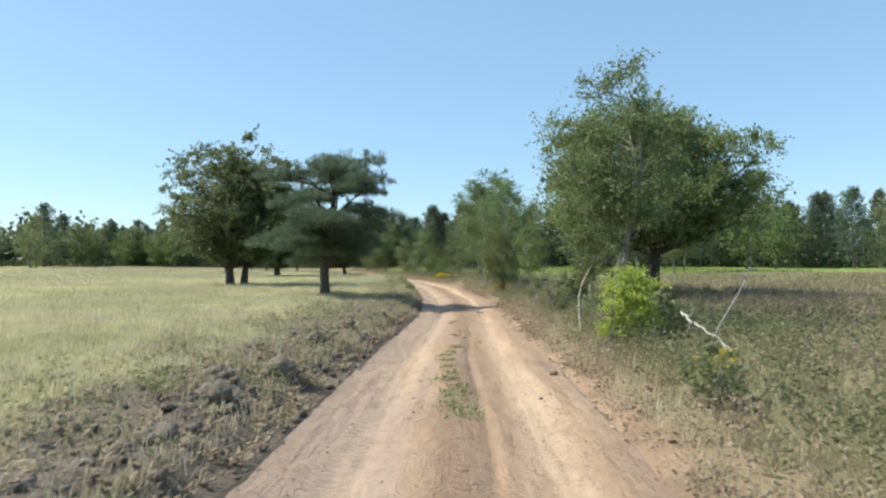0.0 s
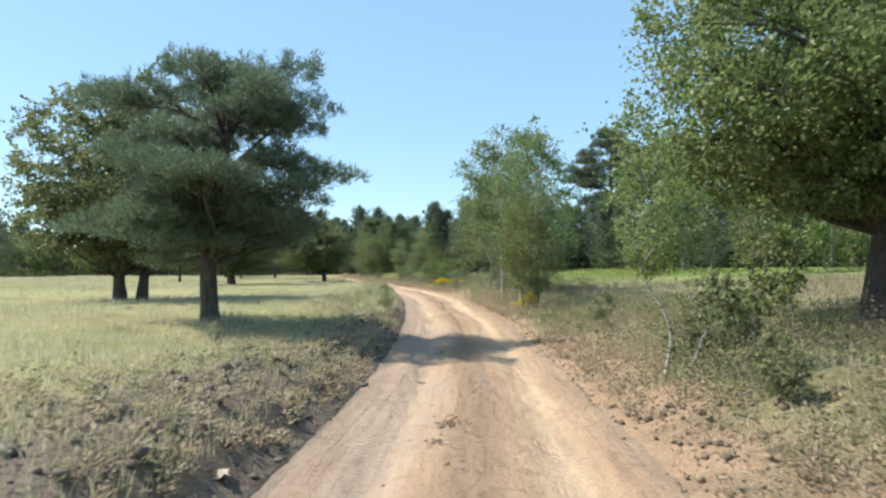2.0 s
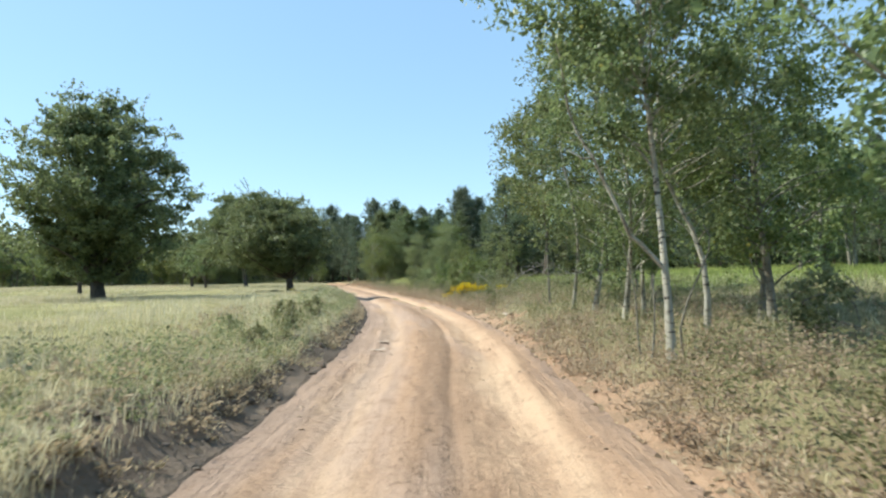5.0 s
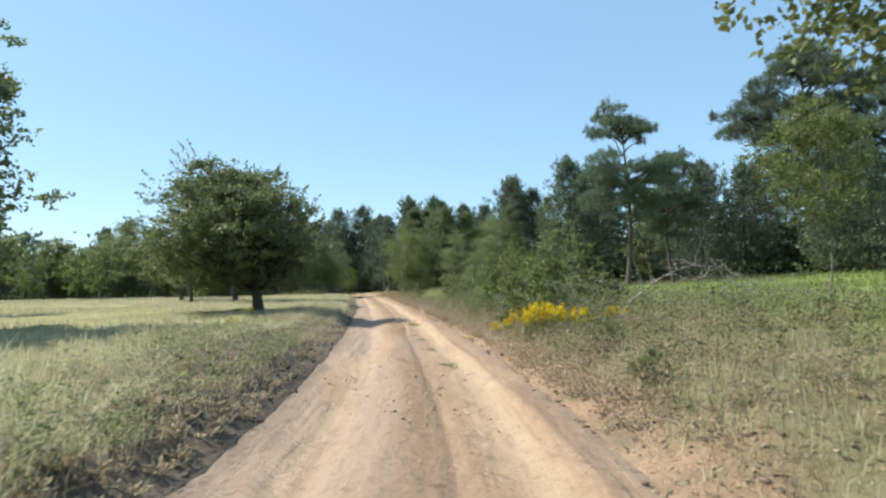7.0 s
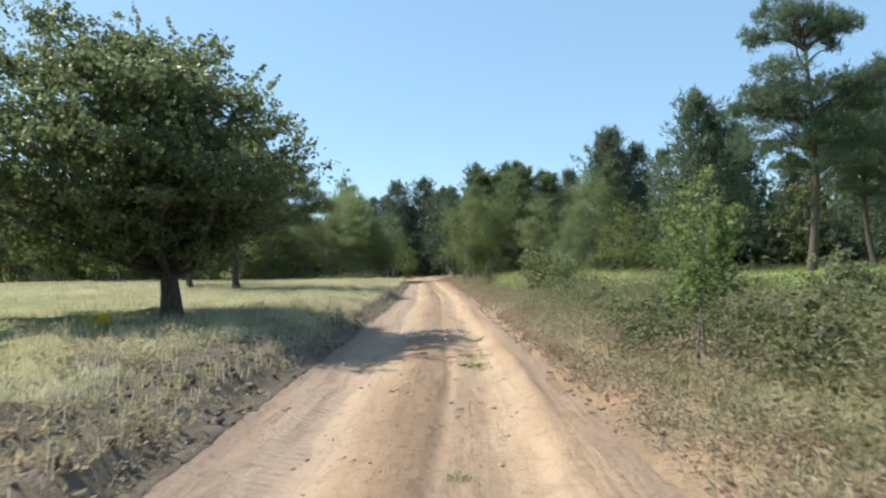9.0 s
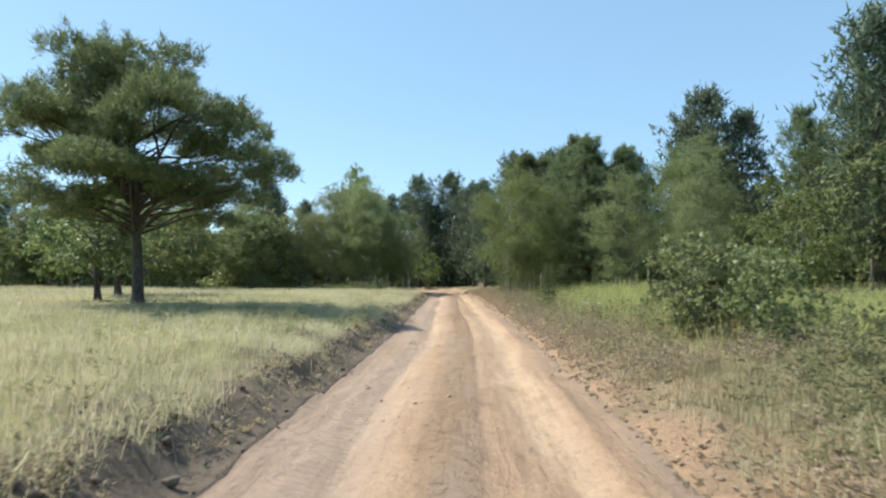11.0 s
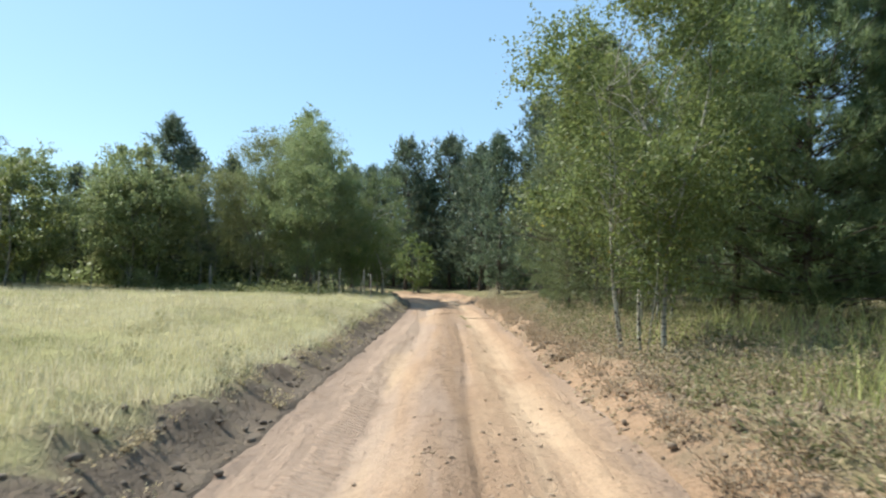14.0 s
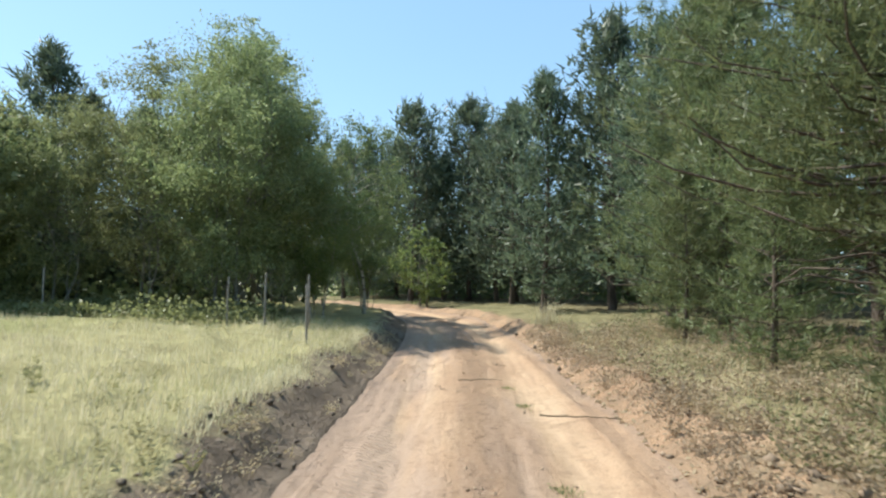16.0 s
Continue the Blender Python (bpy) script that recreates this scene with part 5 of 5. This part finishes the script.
def stones(name, mat, u, y, size, rng, label, sink=0.25, flat=0.65):
    base = to_xyz(u, y)
    n = len(u)
    s = size[:, None] * rng.uniform(0.6, 1.3, (n, 3)) * [1, 1, flat]
    v = ICO_V[None] * s[:, None] * rng.uniform(0.55, 1.35, (n, len(ICO_V), 1))
    an = rng.uniform(0, 6.3, n)[:, None]
    x_, y_ = v[..., 0] * np.cos(an) - v[..., 1] * np.sin(an), v[..., 0] * np.sin(an) + v[..., 1] * np.cos(an)
    v = np.stack([x_, y_, v[..., 2]], -1) + base[:, None] + np.array([0, 0, 1]) * (s[:, None, 2:] * (1 - sink))
    f = ICO_F[None] + (np.arange(n) * len(ICO_V))[:, None, None]
    return tagged(new(name, mesh_from(name, v, f, 3, mat)), label, "stones", kind="stuff")


n = 24000
u = gr.normal(0, 0.95, n).clip(-1.65, 1.65)
y = gr.uniform(0, 132, n)
keep = rough2(u * 2.2, y, 2.6, 77) + 0.9 * rough2(u * 2.2, y, 0.7, 78) > gr.normal(0.35, 0.25, n)
u, y = u[keep], y[keep]
stones("pebbles", M_STONE, u, y, 0.004 + 0.029 * gr.uniform(0, 1, len(u)) ** 5, gr, "brown crumbs and pebbles strewn over the track", 0.35, 0.36)
n = 7000
u = -gr.uniform(1.55, 2.4, n) - 1.6 * gr.uniform(0, 1, n) ** 2
y = gr.uniform(-1, 130, n)
keep = u > turf_edge(y) - np.where(y < 80, 0.4, 0.02)
u, y = u[keep], y[keep]
stones("bank_clods", M_LOAM, u, y, (0.015 + 0.06 * gr.uniform(0, 1, len(u)) ** 3) * np.where(y < 36, 1.1, np.where(y > 80, 0.62, 0.85)), gr, "dark clods of earth along the bank")
n = 700
u, y = gr.uniform(1.6, 3.6, n), gr.uniform(-1, 128, n)
stones("pale_verge_stones", M_STONE, u, y, 0.012 + 0.03 * gr.uniform(0, 1, n) ** 2, gr, "pale pebbles lying on the verge", 0.3, 0.55)
n = 4200
u = gr.uniform(1.45, 2.5, n) + 2.0 * gr.uniform(0, 1, n) ** 2
y = gr.uniform(-1, 132, n)
stones("verge_clods", M_CLOD, u, y, 0.01 + 0.034 * gr.uniform(0, 1, n) ** 3, gr, "brown clods of earth along the verge", 0.3, 0.5)


n = 2000
u, y = 1.6 + 1.7 * gr.uniform(0, 1, n), np.where(np.arange(n) < 1500, gr.uniform(97, 129, n), gr.uniform(16, 31, n))
keep = rough2(u, y, 1.1, 66) + 0.5 * rough2(u, y, 0.4, 67) > gr.normal(0.1, 0.3, n)
u, y = u[keep], y[keep]
stones("berm_clods", M_CLOD, u, y, 0.015 + 0.055 * gr.uniform(0, 1, len(u)) ** 2.5, gr, "lumps of dug earth along the verge", 0.3, 0.75)


# ---------------------------------------------------------------- single plants and deadwood
def tuft(rng, n, h, w, mat):
    p = np.concatenate([rng.normal(0, w, (n, 2)), np.zeros((n, 1))], 1)
    return blades("blades", mat, p, rng.uniform(0.5, 1.2, n) * h, np.full(n, 0.006), rng, 0.5)


first = None
for x, y, s in ((0.22, 6.9, 1.1), (0.1, 7.4, 0.9), (0.15, 7.9, 1.1), (0.2, 8.4, 0.8), (0.05, 9.0, 1.0), (0.14, 9.6, 0.8), (0.08, 11.0, 0.8), (0.16, 12.5, 0.7), (0.1, 10.3, 0.7), (0.05, 11.9, 0.8), (0.3, 13.2, 0.9), (0.45, 17.2, 0.5), (-1.8, 60.8, 0.7), (-2.5, 63.4, 0.5), (-3.1, 65.6, 0.55), (-3.6, 67.4, 0.5), (-4.45, 72.2, 1.1), (-4.75, 73.4, 0.9), (-16.9, 118.4, 0.6), (-16.0, 115.2, 0.6), (-17.4, 119.8, 0.55)):
    if first is None:
        first = thing("grass_tuft", x, y, "sparse green tuft growing between the wheel ruts", "grass tuft", "tufts between the ruts", 0.0)
        part("sward", tuft(gr, 60, 0.08, 0.11, M_GREENG), first)["kind"] = "stuff"
        lv = gr.normal(0, 0.10, (34, 3)) * [1, 1.3, 0]
        part("foliage", leaves("foliage", M_WEED, np.abs(lv * [0, 0, 0]) + lv + [0, 0, 0.04], 0.06, gr, 0.5), first)
    else:
        again(first, x, y, gr.uniform(0, 360), s, sink=0.0)


patch = None
for x, y, s in ((0.34, 21.0, 1.0), (0.22, 20.2, 0.7), (0.3, 16.2, 0.8), (0.5, 15.4, 0.6), (-0.1, 24.2, 0.6), (0.2, 27.4, 0.7)):
    if patch is None:
        patch = thing("withered_weed", x, y, "flattened withered weed lying between the wheel ruts", "weed", "withered weeds on the track", 0.0)
        q = gr.normal(0, 1, (46, 3)) * [0.1, 0.17, 0.0] + [0, 0, 0.025]
        part("foliage", leaves("foliage", M_WEEDDRY, q, 0.07, gr, 0.4, 0.0, unit(gr, 46) * [1, 1, 0.4]), patch)
        T = Tubes()
        T.add(bend((-0.12, -0.15, 0.01), (0.1, 0.2, 0.03), gr, 0.1, 6), np.linspace(0.007, 0.003, 6), 5)
        part("stem", T.mesh("stem", M_ROOT), patch)
    else:
        again(patch, x, y, gr.uniform(0, 360), s, sink=0.0)


dry = thing("dry_grass_clump", -18.4, 130.6, "pale bleached grass clump at the track's edge", "grass clump", sink=0.0)
part("sward", tuft(gr, 160, 0.75, 0.2, M_STRAW), dry)["kind"] = "stuff"


def goldenrod(rng, stems, h, spread):
    out = []
    for k in range(stems):
        b = np.array([*rng.normal(0, spread * 0.6, 2), 0.0])
        e = b * 1.5 + np.array([*rng.normal(0, 0.06, 2), h * rng.uniform(0.75, 1.1)])
        line = bend(b - [0, 0, 0.05], e, rng, 0.03, 5)
        T = Tubes()
        T.add(line, 0.006 * np.linspace(1, 0.5, 5), 4)
        f = rng.uniform(0.1, 0.8, 24)[:, None]
        lp = b + (e - b) * f + rng.normal(0, 0.035, (24, 3))
        m = 55
        g = rng.uniform(0, 1, m)[:, None]
        fl = e - (e - b) * 0.26 * g + rng.normal(0, 1, (m, 3)) * (0.02 + 0.055 * g) + [0, 0, 0.03]
        out.append((T.mesh("stalk", M_WEED), leaves("foliage", M_GREENG, lp, 0.09, rng, 0.25), leaves("bloom", M_YELLOW, fl, 0.034, rng, 0.8)))
    return out


gold = None
for x, y, s in ((3.1, 7.6, 0.44), (3.35, 7.75, 0.4), (3.2, 36.4, 0.7), (2.8, 36.9, 0.55), (-0.45, 62.9, 0.72), (-0.1, 62.9, 0.78), (0.2, 63.0, 0.76), (0.5, 63.1, 0.72), (1.35, 63.5, 0.5), (-0.65, 67.2, 0.5), (-0.95, 66.4, 0.42), (0.35, 66.3, 0.42), (-0.15, 67.7, 0.5), (-1.15, 65.4, 0.34), (-0.95, 65.8, 0.4), (-1.25, 65.9, 0.3), (-10.3, 72.0, 0.4), (-8.4, 66.6, 0.36)):
    if gold is None:
        gold = thing("goldenrod", x, y, "goldenrod clump with yellow flower plumes", "flowers", "goldenrod clumps")
        for a, b_, c_ in goldenrod(gr, 22, 0.85, 0.22):
            st = part("stalk", a, gold)
            part("foliage", b_, st)
            part("bloom", c_, st, "bright yellow flower plume")["kind"] = "stuff"
        gold.scale = (s, s, s)
    else:
        again(gold, x, y, gr.uniform(0, 360), s)

shrub = None
for x, y, s in ((4.6, 24.2, 1.3), (5.1, 24.8, 1.2), (2.7, 6.5, 0.7), (3.9, 11.5, 1.0), (4.3, 13.2, 1.1), (3.9, 17.0, 0.8), (3.7, 20.6, 0.75), (3.9, 28.5, 0.4), (4.4, 31.0, 0.9), (3.6, 40.3, 0.7), (4.6, 43.6, 1.0), (3.9, 52.6, 0.8), (0.9, 57.2, 0.5), (0.7, 59.8, 0.6), (-0.9, 66.2, 0.8), (-0.8, 70.0, 0.8), (-2.0, 72.6, 0.7), (-1.2, 75.0, 0.7), (-2.6, 77.2, 0.7), (-1.4, 79.0, 0.7), (-3.4, 81.6, 0.8), (-2.9, 85.0, 0.8), (-5.5, 92.0, 0.7), (-3.9, 94.0, 1.2), (-1.75, 35.6, 0.45), (-1.85, 36.7, 0.5), (-3.2, 49.8, 0.55), (-2.9, 46.6, 0.6), (-3.2, 48.0, 0.55), (-2.7, 44.7, 0.5), (-3.6, 46.0, 0.5), (3.8, 23.3, 0.8), (0.3, 67.4, 1.1), (0.9, 68.6, 1.15), (0.1, 69.6, 0.95), (1.0, 70.6, 1.15), (0.4, 72.8, 1.0), (1.6, 67.0, 1.1)):
    if shrub is None:
        pm = broadleaf(gr, 0.95, 0.5, 0.1, 0.012, 30, 46, 0.062, (M_GBARK, M_WEED), (0, 0), 4, spread=0.17, top=0.3, crook=0.06)
        shrub = plant("wild_shrub", x, y, pm, "low ragged wild shrub on the verge", "shrub", "wild shrubs", scale=s)
    else:
        again(shrub, x, y, gr.uniform(0, 360), s)

bush = None
for x, y, s in ((-4.9, 88.0, 1.0), (-4.2, 88.8, 0.95), (-3.9, 87.0, 0.85), (-2.1, 97.2, 1.1), (-2.9, 95.9, 0.9)):
    if bush is None:
        pm = broadleaf(gr, 1.75, 0.85, 0.15, 0.018, 46, 46, 0.095, (M_GBARK, M_WILLOW), (0, 0), 5, spread=0.24, top=0.4)
        bush = plant("leafy_bush", x, y, pm, "green leafy bush beside the track", "shrub", "leafy bushes", scale=s)
    else:
        again(bush, x, y, gr.uniform(0, 360), s)

bramble = None
for k in range(9):
    y = gr.uniform(62.5, 79)
    u = gr.uniform(2.6, 4.6)
    x = float(centre(y)) + u
    s = gr.uniform(0.5, 0.85)
    if bramble is None:
        pm = broadleaf(gr, 0.8, 0.6, 0.05, 0.01, 36, 42, 0.065, (M_GBARK, M_WEED), (0, 0), 4, spread=0.18, top=0.3)
        bramble = plant("bramble", x, y, pm, "green bramble thicket at the track's verge", "shrub", "brambles", scale=s)
    else:
        again(bramble, x, y, gr.uniform(0, 360), s)

flower = None
for x, y, s in ((-7.2, 94.0, 1.0), (-7.0, 94.5, 0.8), (-6.8, 93.7, 0.9), (-9.6, 98.0, 0.9), (-9.4, 98.25, 0.8), (-9.75, 97.8, 0.8), (-9.5, 97.6, 0.7), (-5.3, 14.6, 0.9), (-6.1, 15.2, 0.8), (-4.9, 15.4, 0.8), (-8.2, 17.5, 0.8)):
    if flower is None:
        T = Tubes()
        T.add(bend((0, 0, -0.03), (0.02, 0.01, 0.38), gr, 0.02, 5), np.linspace(0.005, 0.003, 5), 4)
        flower = thing("white_flower", x, y, "white umbel flower on a thin stem", "flower", "white wildflowers")
        part("stem", T.mesh("stem", M_WEED), flower)
        q = gr.normal(0, 1, (60, 3)) * [0.03, 0.03, 0.008] + [0.02, 0.01, 0.39]
        part("bloom", leaves("bloom", M_WHITEFL, q, 0.02, gr, 0.9), flower)
        q = gr.normal(0, 1, (20, 3)) * [0.05, 0.05, 0.02] + [0, 0, 0.1]
        part("foliage", leaves("foliage", M_WEED, q, 0.08, gr, 0.4), flower)
    else:
        again(flower, x, y, gr.uniform(0, 360), s)

sap = None
for x, y, s in ((-0.1, 63.55, 0.78), (-0.63, 65.1, 0.7), (-1.67, 70.6, 0.78), (-1.2, 73.5, 0.9), (-0.7, 78.6, 0.8), (5.2, 23.6, 0.9), (0.75, 71.2, 0.72), (1.5, 69.2, 0.66)):
    if sap is None:
        pm = broadleaf(gr, 2.6, 0.55, 0.5, 0.02, 40, 50, 0.075, (M_GBARK, M_BIRCH), (0.03, 0), 2, spread=0.26, top=0.5)
        sap = plant("sapling", x, y, pm, "thin young birch sapling with sparse leaves", "sapling", "saplings on the verge", scale=s)
    else:
        again(sap, x, y, gr.uniform(0, 360), s)

stalk = None
for k in range(44):
    x, y = (gr.uniform(-9.9, -8.7), gr.uniform(99.4, 101.2)) if k < 12 else (gr.uniform(-7.0, -2.0), gr.uniform(96.5, 102.5))
    if stalk is None:
        T = Tubes()
        T.add(bend((0, 0, -0.05), (0.03, 0.02, 1.25), gr, 0.01, 6), np.linspace(0.016, 0.009, 6), 5)
        stalk = thing("flower_stalk", x, y, "tall pale green flower stalk with whitish top", "wildflower", "pale stalks")
        part("stem", T.mesh("stem", M_GREENG), stalk)
        q = np.stack([gr.normal(0, 0.01, 90), gr.normal(0, 0.01, 90), gr.uniform(0.75, 1.28, 90)], 1)
        part("seed_head", leaves("seed_head", M_STRAW, q, 0.036, gr, 0.5), stalk)
        q = np.stack([gr.normal(0, 0.09, 60), gr.normal(0, 0.09, 60), gr.uniform(0.05, 0.5, 60)], 1)
        part("foliage", leaves("foliage", M_WEED, q, 0.13, gr, 0.35), stalk)
    else:
        again(stalk, x, y, gr.uniform(0, 360), gr.uniform(0.5, 0.78) * (1.25 if x > -7.5 else 1.0))


def dead_branch(name, x, y, pts, r, twigs, label, mat=M_DEAD, twig_len=0.5):
    ob = thing(name, x, y, label, "dead branch", sink=0.0)
    T = Tubes()
    line = np.array(pts, float)
    t = np.linspace(0, 1, len(line))
    tt = np.linspace(0, 1, 12)
    line = np.stack([np.interp(tt, t, line[:, k]) for k in range(3)], 1) + gr.normal(0, min(0.012, r * 0.5), (12, 3))
    T.add(line, r * np.linspace(1, 0.3, 12), 6)
    part("bough", T.mesh("bough", mat), ob)
    for k in range(twigs):
        st = line[gr.integers(3, 11)]
        d = gr.normal(size=3) * [1, 1, 0.7] + [0, 0, 0.3]
        W = Tubes()
        W.add(bend(st, st + d / np.linalg.norm(d) * twig_len * gr.uniform(0.5, 1.2), gr, 0.1, 5), r * 0.42 * np.linspace(1, 0.25, 5), 4)
        part("twig", W.mesh("twig", mat), ob)
    return ob


dead_branch("dead_branch", 1.5, 64.5, [(-0.1, 0.0, 0.0), (0.4, 0.05, 0.55), (0.9, 0.1, 0.95), (1.55, 0.15, 1.25), (2.2, 0.2, 1.2), (2.8, 0.3, 0.85)], 0.024, 34, "large arching grey dead branch in the verge weeds", M_GREYTWIG, 0.7)
dead_branch("dead_branch", 3.2, 64.4, [(-1.0, 0.1, 0.3), (-0.3, 0.1, 0.7), (0.4, 0.1, 0.75), (1.2, 0.0, 0.35)], 0.016, 30, "grey dead branch with fine twigs", M_GREYTWIG, 0.6)
dead_branch("dead_branch", 4.3, 65.0, [(-0.9, 0.2, 0.25), (-0.2, 0.1, 0.55), (0.6, 0.0, 0.6), (1.5, -0.1, 0.2)], 0.015, 30, "fallen grey dead branch with many twigs", M_GREYTWIG, 0.6)
dead_branch("dead_branch", 0.6, 66.9, [(-0.3, -0.3, 0.95), (0.1, -0.2, 0.55), (0.6, -0.2, 0.25)], 0.022, 3, "pale snapped branch lying in goldenrod")
dead_branch("dead_log", 3.5, 9.1, [(0.2, 1.0, 0.6), (0.05, 0.2, 0.55), (-0.05, -0.5, 0.5), (0.1, -1.0, 0.3)], 0.022, 4, "bleached fallen branch among verge weeds", M_DEAD, 0.5)
dead_branch("dead_branch", 4.1, 9.6, [(-0.3, -0.2, 0.0), (0.05, 0.0, 0.5), (0.45, 0.2, 1.0), (0.6, 0.3, 1.25)], 0.02, 4, "grey dead stick leaning out of the weeds", M_GREYTWIG, 0.4)
dead_branch("leaning_stick", -12.1, 89.6, [(-0.2, -0.12, 0.05), (0.04, 0.0, 0.33), (0.27, 0.14, 0.58)], 0.014, 0, "pale thin stick leaning in meadow grass")
dead_branch("leaning_stick", 3.25, 22.4, [(-0.1, 0.0, 0.0), (0.15, 0.0, 0.1), (0.35, 0.05, 0.3), (0.5, 0.1, 0.68)], 0.024, 4, "dark dead stick leaning out of verge weeds", M_GREYTWIG, 0.4)
dead_branch("fallen_twig", -16.0, 117.6, [(-0.55, 0.0, 0.02), (0.0, 0.06, 0.03), (0.6, 0.12, 0.02)], 0.012, 2, "thin dark twig lying across the track", M_ROOT, 0.25)
dead_branch("fallen_twig", -17.9, 120.0, [(-0.3, -0.1, 0.02), (0.05, 0.02, 0.03), (0.35, 0.2, 0.02)], 0.01, 1, "thin dark twig lying on the sand", M_ROOT, 0.2)

post = None
for x, y, s in ((-38.0, 123.5, 1.0), (-30.9, 123.5, 1.05), (-25.15, 123.6, 1.0), (-24.1, 123.6, 1.1), (-22.8, 123.4, 1.0), (-21.4, 120.8, 0.95)):
    if post is None:
        T = Tubes()
        T.add([(0, 0, -0.3), (0, 0, 0.4), (0.01, 0, 0.8), (0.015, 0.01, 1.18), (0.015, 0.01, 1.2)], [0.026, 0.026, 0.025, 0.023, 0.007], 8)
        post = thing("fence_post", x, y, "weathered grey wooden fence post", "post", "fence posts at the meadow's end", 0.0)
        part("stake", T.mesh("stake", M_POST), post)
        W = Tubes()
        W.add([(math.cos(a) * 0.033, math.sin(a) * 0.033, 0.95 + 0.004 * k) for k, a in enumerate(np.linspace(0, 6.3, 9))], np.full(9, 0.004), 4)
        part("wire_tie", W.mesh("wire_tie", M_ROOT), post, "rusty wire tie")
    else:
        again(post, x, y, gr.uniform(0, 360), s, sink=0.0)


def single_stone(name, x, y, size, mat, label, cat):
    v = ICO_V * np.array(size) * gr.uniform(0.8, 1.2, (12, 1))
    ob = new(name, mesh_from(name, v, ICO_F, 3, mat))
    ob.matrix_basis = pose(x, y, gz(x, y) + size[2] * 0.55, 0, 0, gr.uniform(0, 360))
    return tagged(ob, label, cat)


def clod(x, y, size, label):
    """A big rough lump of turned earth."""
    lump = bmesh.new()
    bmesh.ops.create_icosphere(lump, subdivisions=3, radius=1)
    v = np.array([q.co[:] for q in lump.verts])
    f = np.array([[q.index for q in p.verts] for p in lump.faces])
    lump.free()
    k = 0.8 + 0.3 * rough2(v[:, 0] * 3 + x * 7, v[:, 1] * 3 + v[:, 2] * 5, 1.0, 61) + 0.24 * rough2(v[:, 0] * 9 + v[:, 2] * 4, v[:, 1] * 9 + y, 1.0, 62)
    ob = new("earth_clod", mesh_from("earth_clod", v * k[:, None] * np.array(size), f, 3, M_LOAM))
    ob.matrix_basis = pose(x, y, gz(x, y) + size[2] * 0.2, 0, 0, gr.uniform(0, 360))
    return tagged(ob, label, "clod", "big clods on the bank")


for x, y, size in ((-2.1, 8.3, (0.30, 0.26, 0.2)), (-2.3, 6.5, (0.24, 0.2, 0.15)), (-2.5, 7.3, (0.2, 0.18, 0.12)), (-2.2, 11.2, (0.22, 0.2, 0.14)), (-2.0, 13.6, (0.2, 0.17, 0.13)), (-2.3, 5.2, (0.22, 0.2, 0.14))):
    clod(x, y, size, "big dark lump of turned earth on the bank")
def scrap(x, y, size, lift, label):
    """A thin curled piece of bark or paper: a bent sheet with a ragged edge and two sides."""
    n = 10
    a, b = np.meshgrid(np.linspace(-1, 1, n), np.linspace(-0.6, 0.6, n))
    ragged = 1 + 0.18 * rough2(a * 2 + x, b * 2 + y, 0.7, 63)
    top = np.stack([a * ragged * size, b * ragged * size, lift * (a ** 2 + 0.6 * rough2(a * 3, b * 3 + x, 1.0, 64) + 0.8)], -1).reshape(-1, 3)
    v = np.concatenate([top, top - [0, 0, 0.004]])
    i = (np.arange(n - 1)[None] + np.arange(n - 1)[:, None] * n).reshape(-1)
    up = np.stack([i, i + 1, i + n + 1, i + n], -1)
    rim = np.concatenate([np.arange(n), np.arange(n, n * n, n) + n - 1, np.arange(n * n - 2, n * n - n - 1, -1), np.arange(n * n - 2 * n, 0, -n)])
    nxt = np.roll(rim, -1)
    f = np.concatenate([up, up[:, ::-1] + n * n, np.stack([nxt, rim, rim + n * n, nxt + n * n], -1)])
    ob = new("pale_scrap", mesh_from("pale_scrap", v, f, 4, M_LITTER))
    ob.matrix_basis = pose(x, y, gz(x, y) + 0.004, 0, 0, gr.uniform(0, 360))
    return tagged(ob, label, "scrap")


scrap(-1.36, 18.8, 0.11, 0.03, "curled pale scrap at the bank's foot")
scrap(-1.36, 47.2, 0.15, 0.02, "crumpled pale scrap lying in the wheel rut")
scrap(-1.5, 48.8, 0.11, 0.02, "crumpled pale scrap beside the wheel rut")
scrap(1.2, 52.3, 0.15, 0.05, "curled pale scrap on the verge")
single_stone("earth_clod", 1.65, 9.7, (0.08, 0.07, 0.05), M_CLOD, "reddish clod of earth at the track's edge", "clod")
single_stone("earth_clod", -1.2, 66.3, (0.11, 0.1, 0.09), M_CLOD, "dark clod of earth on the verge", "clod")
single_stone("earth_clod", 1.6, 47.9, (0.08, 0.07, 0.1), M_CLOD, "dark upright clod on the verge", "clod")
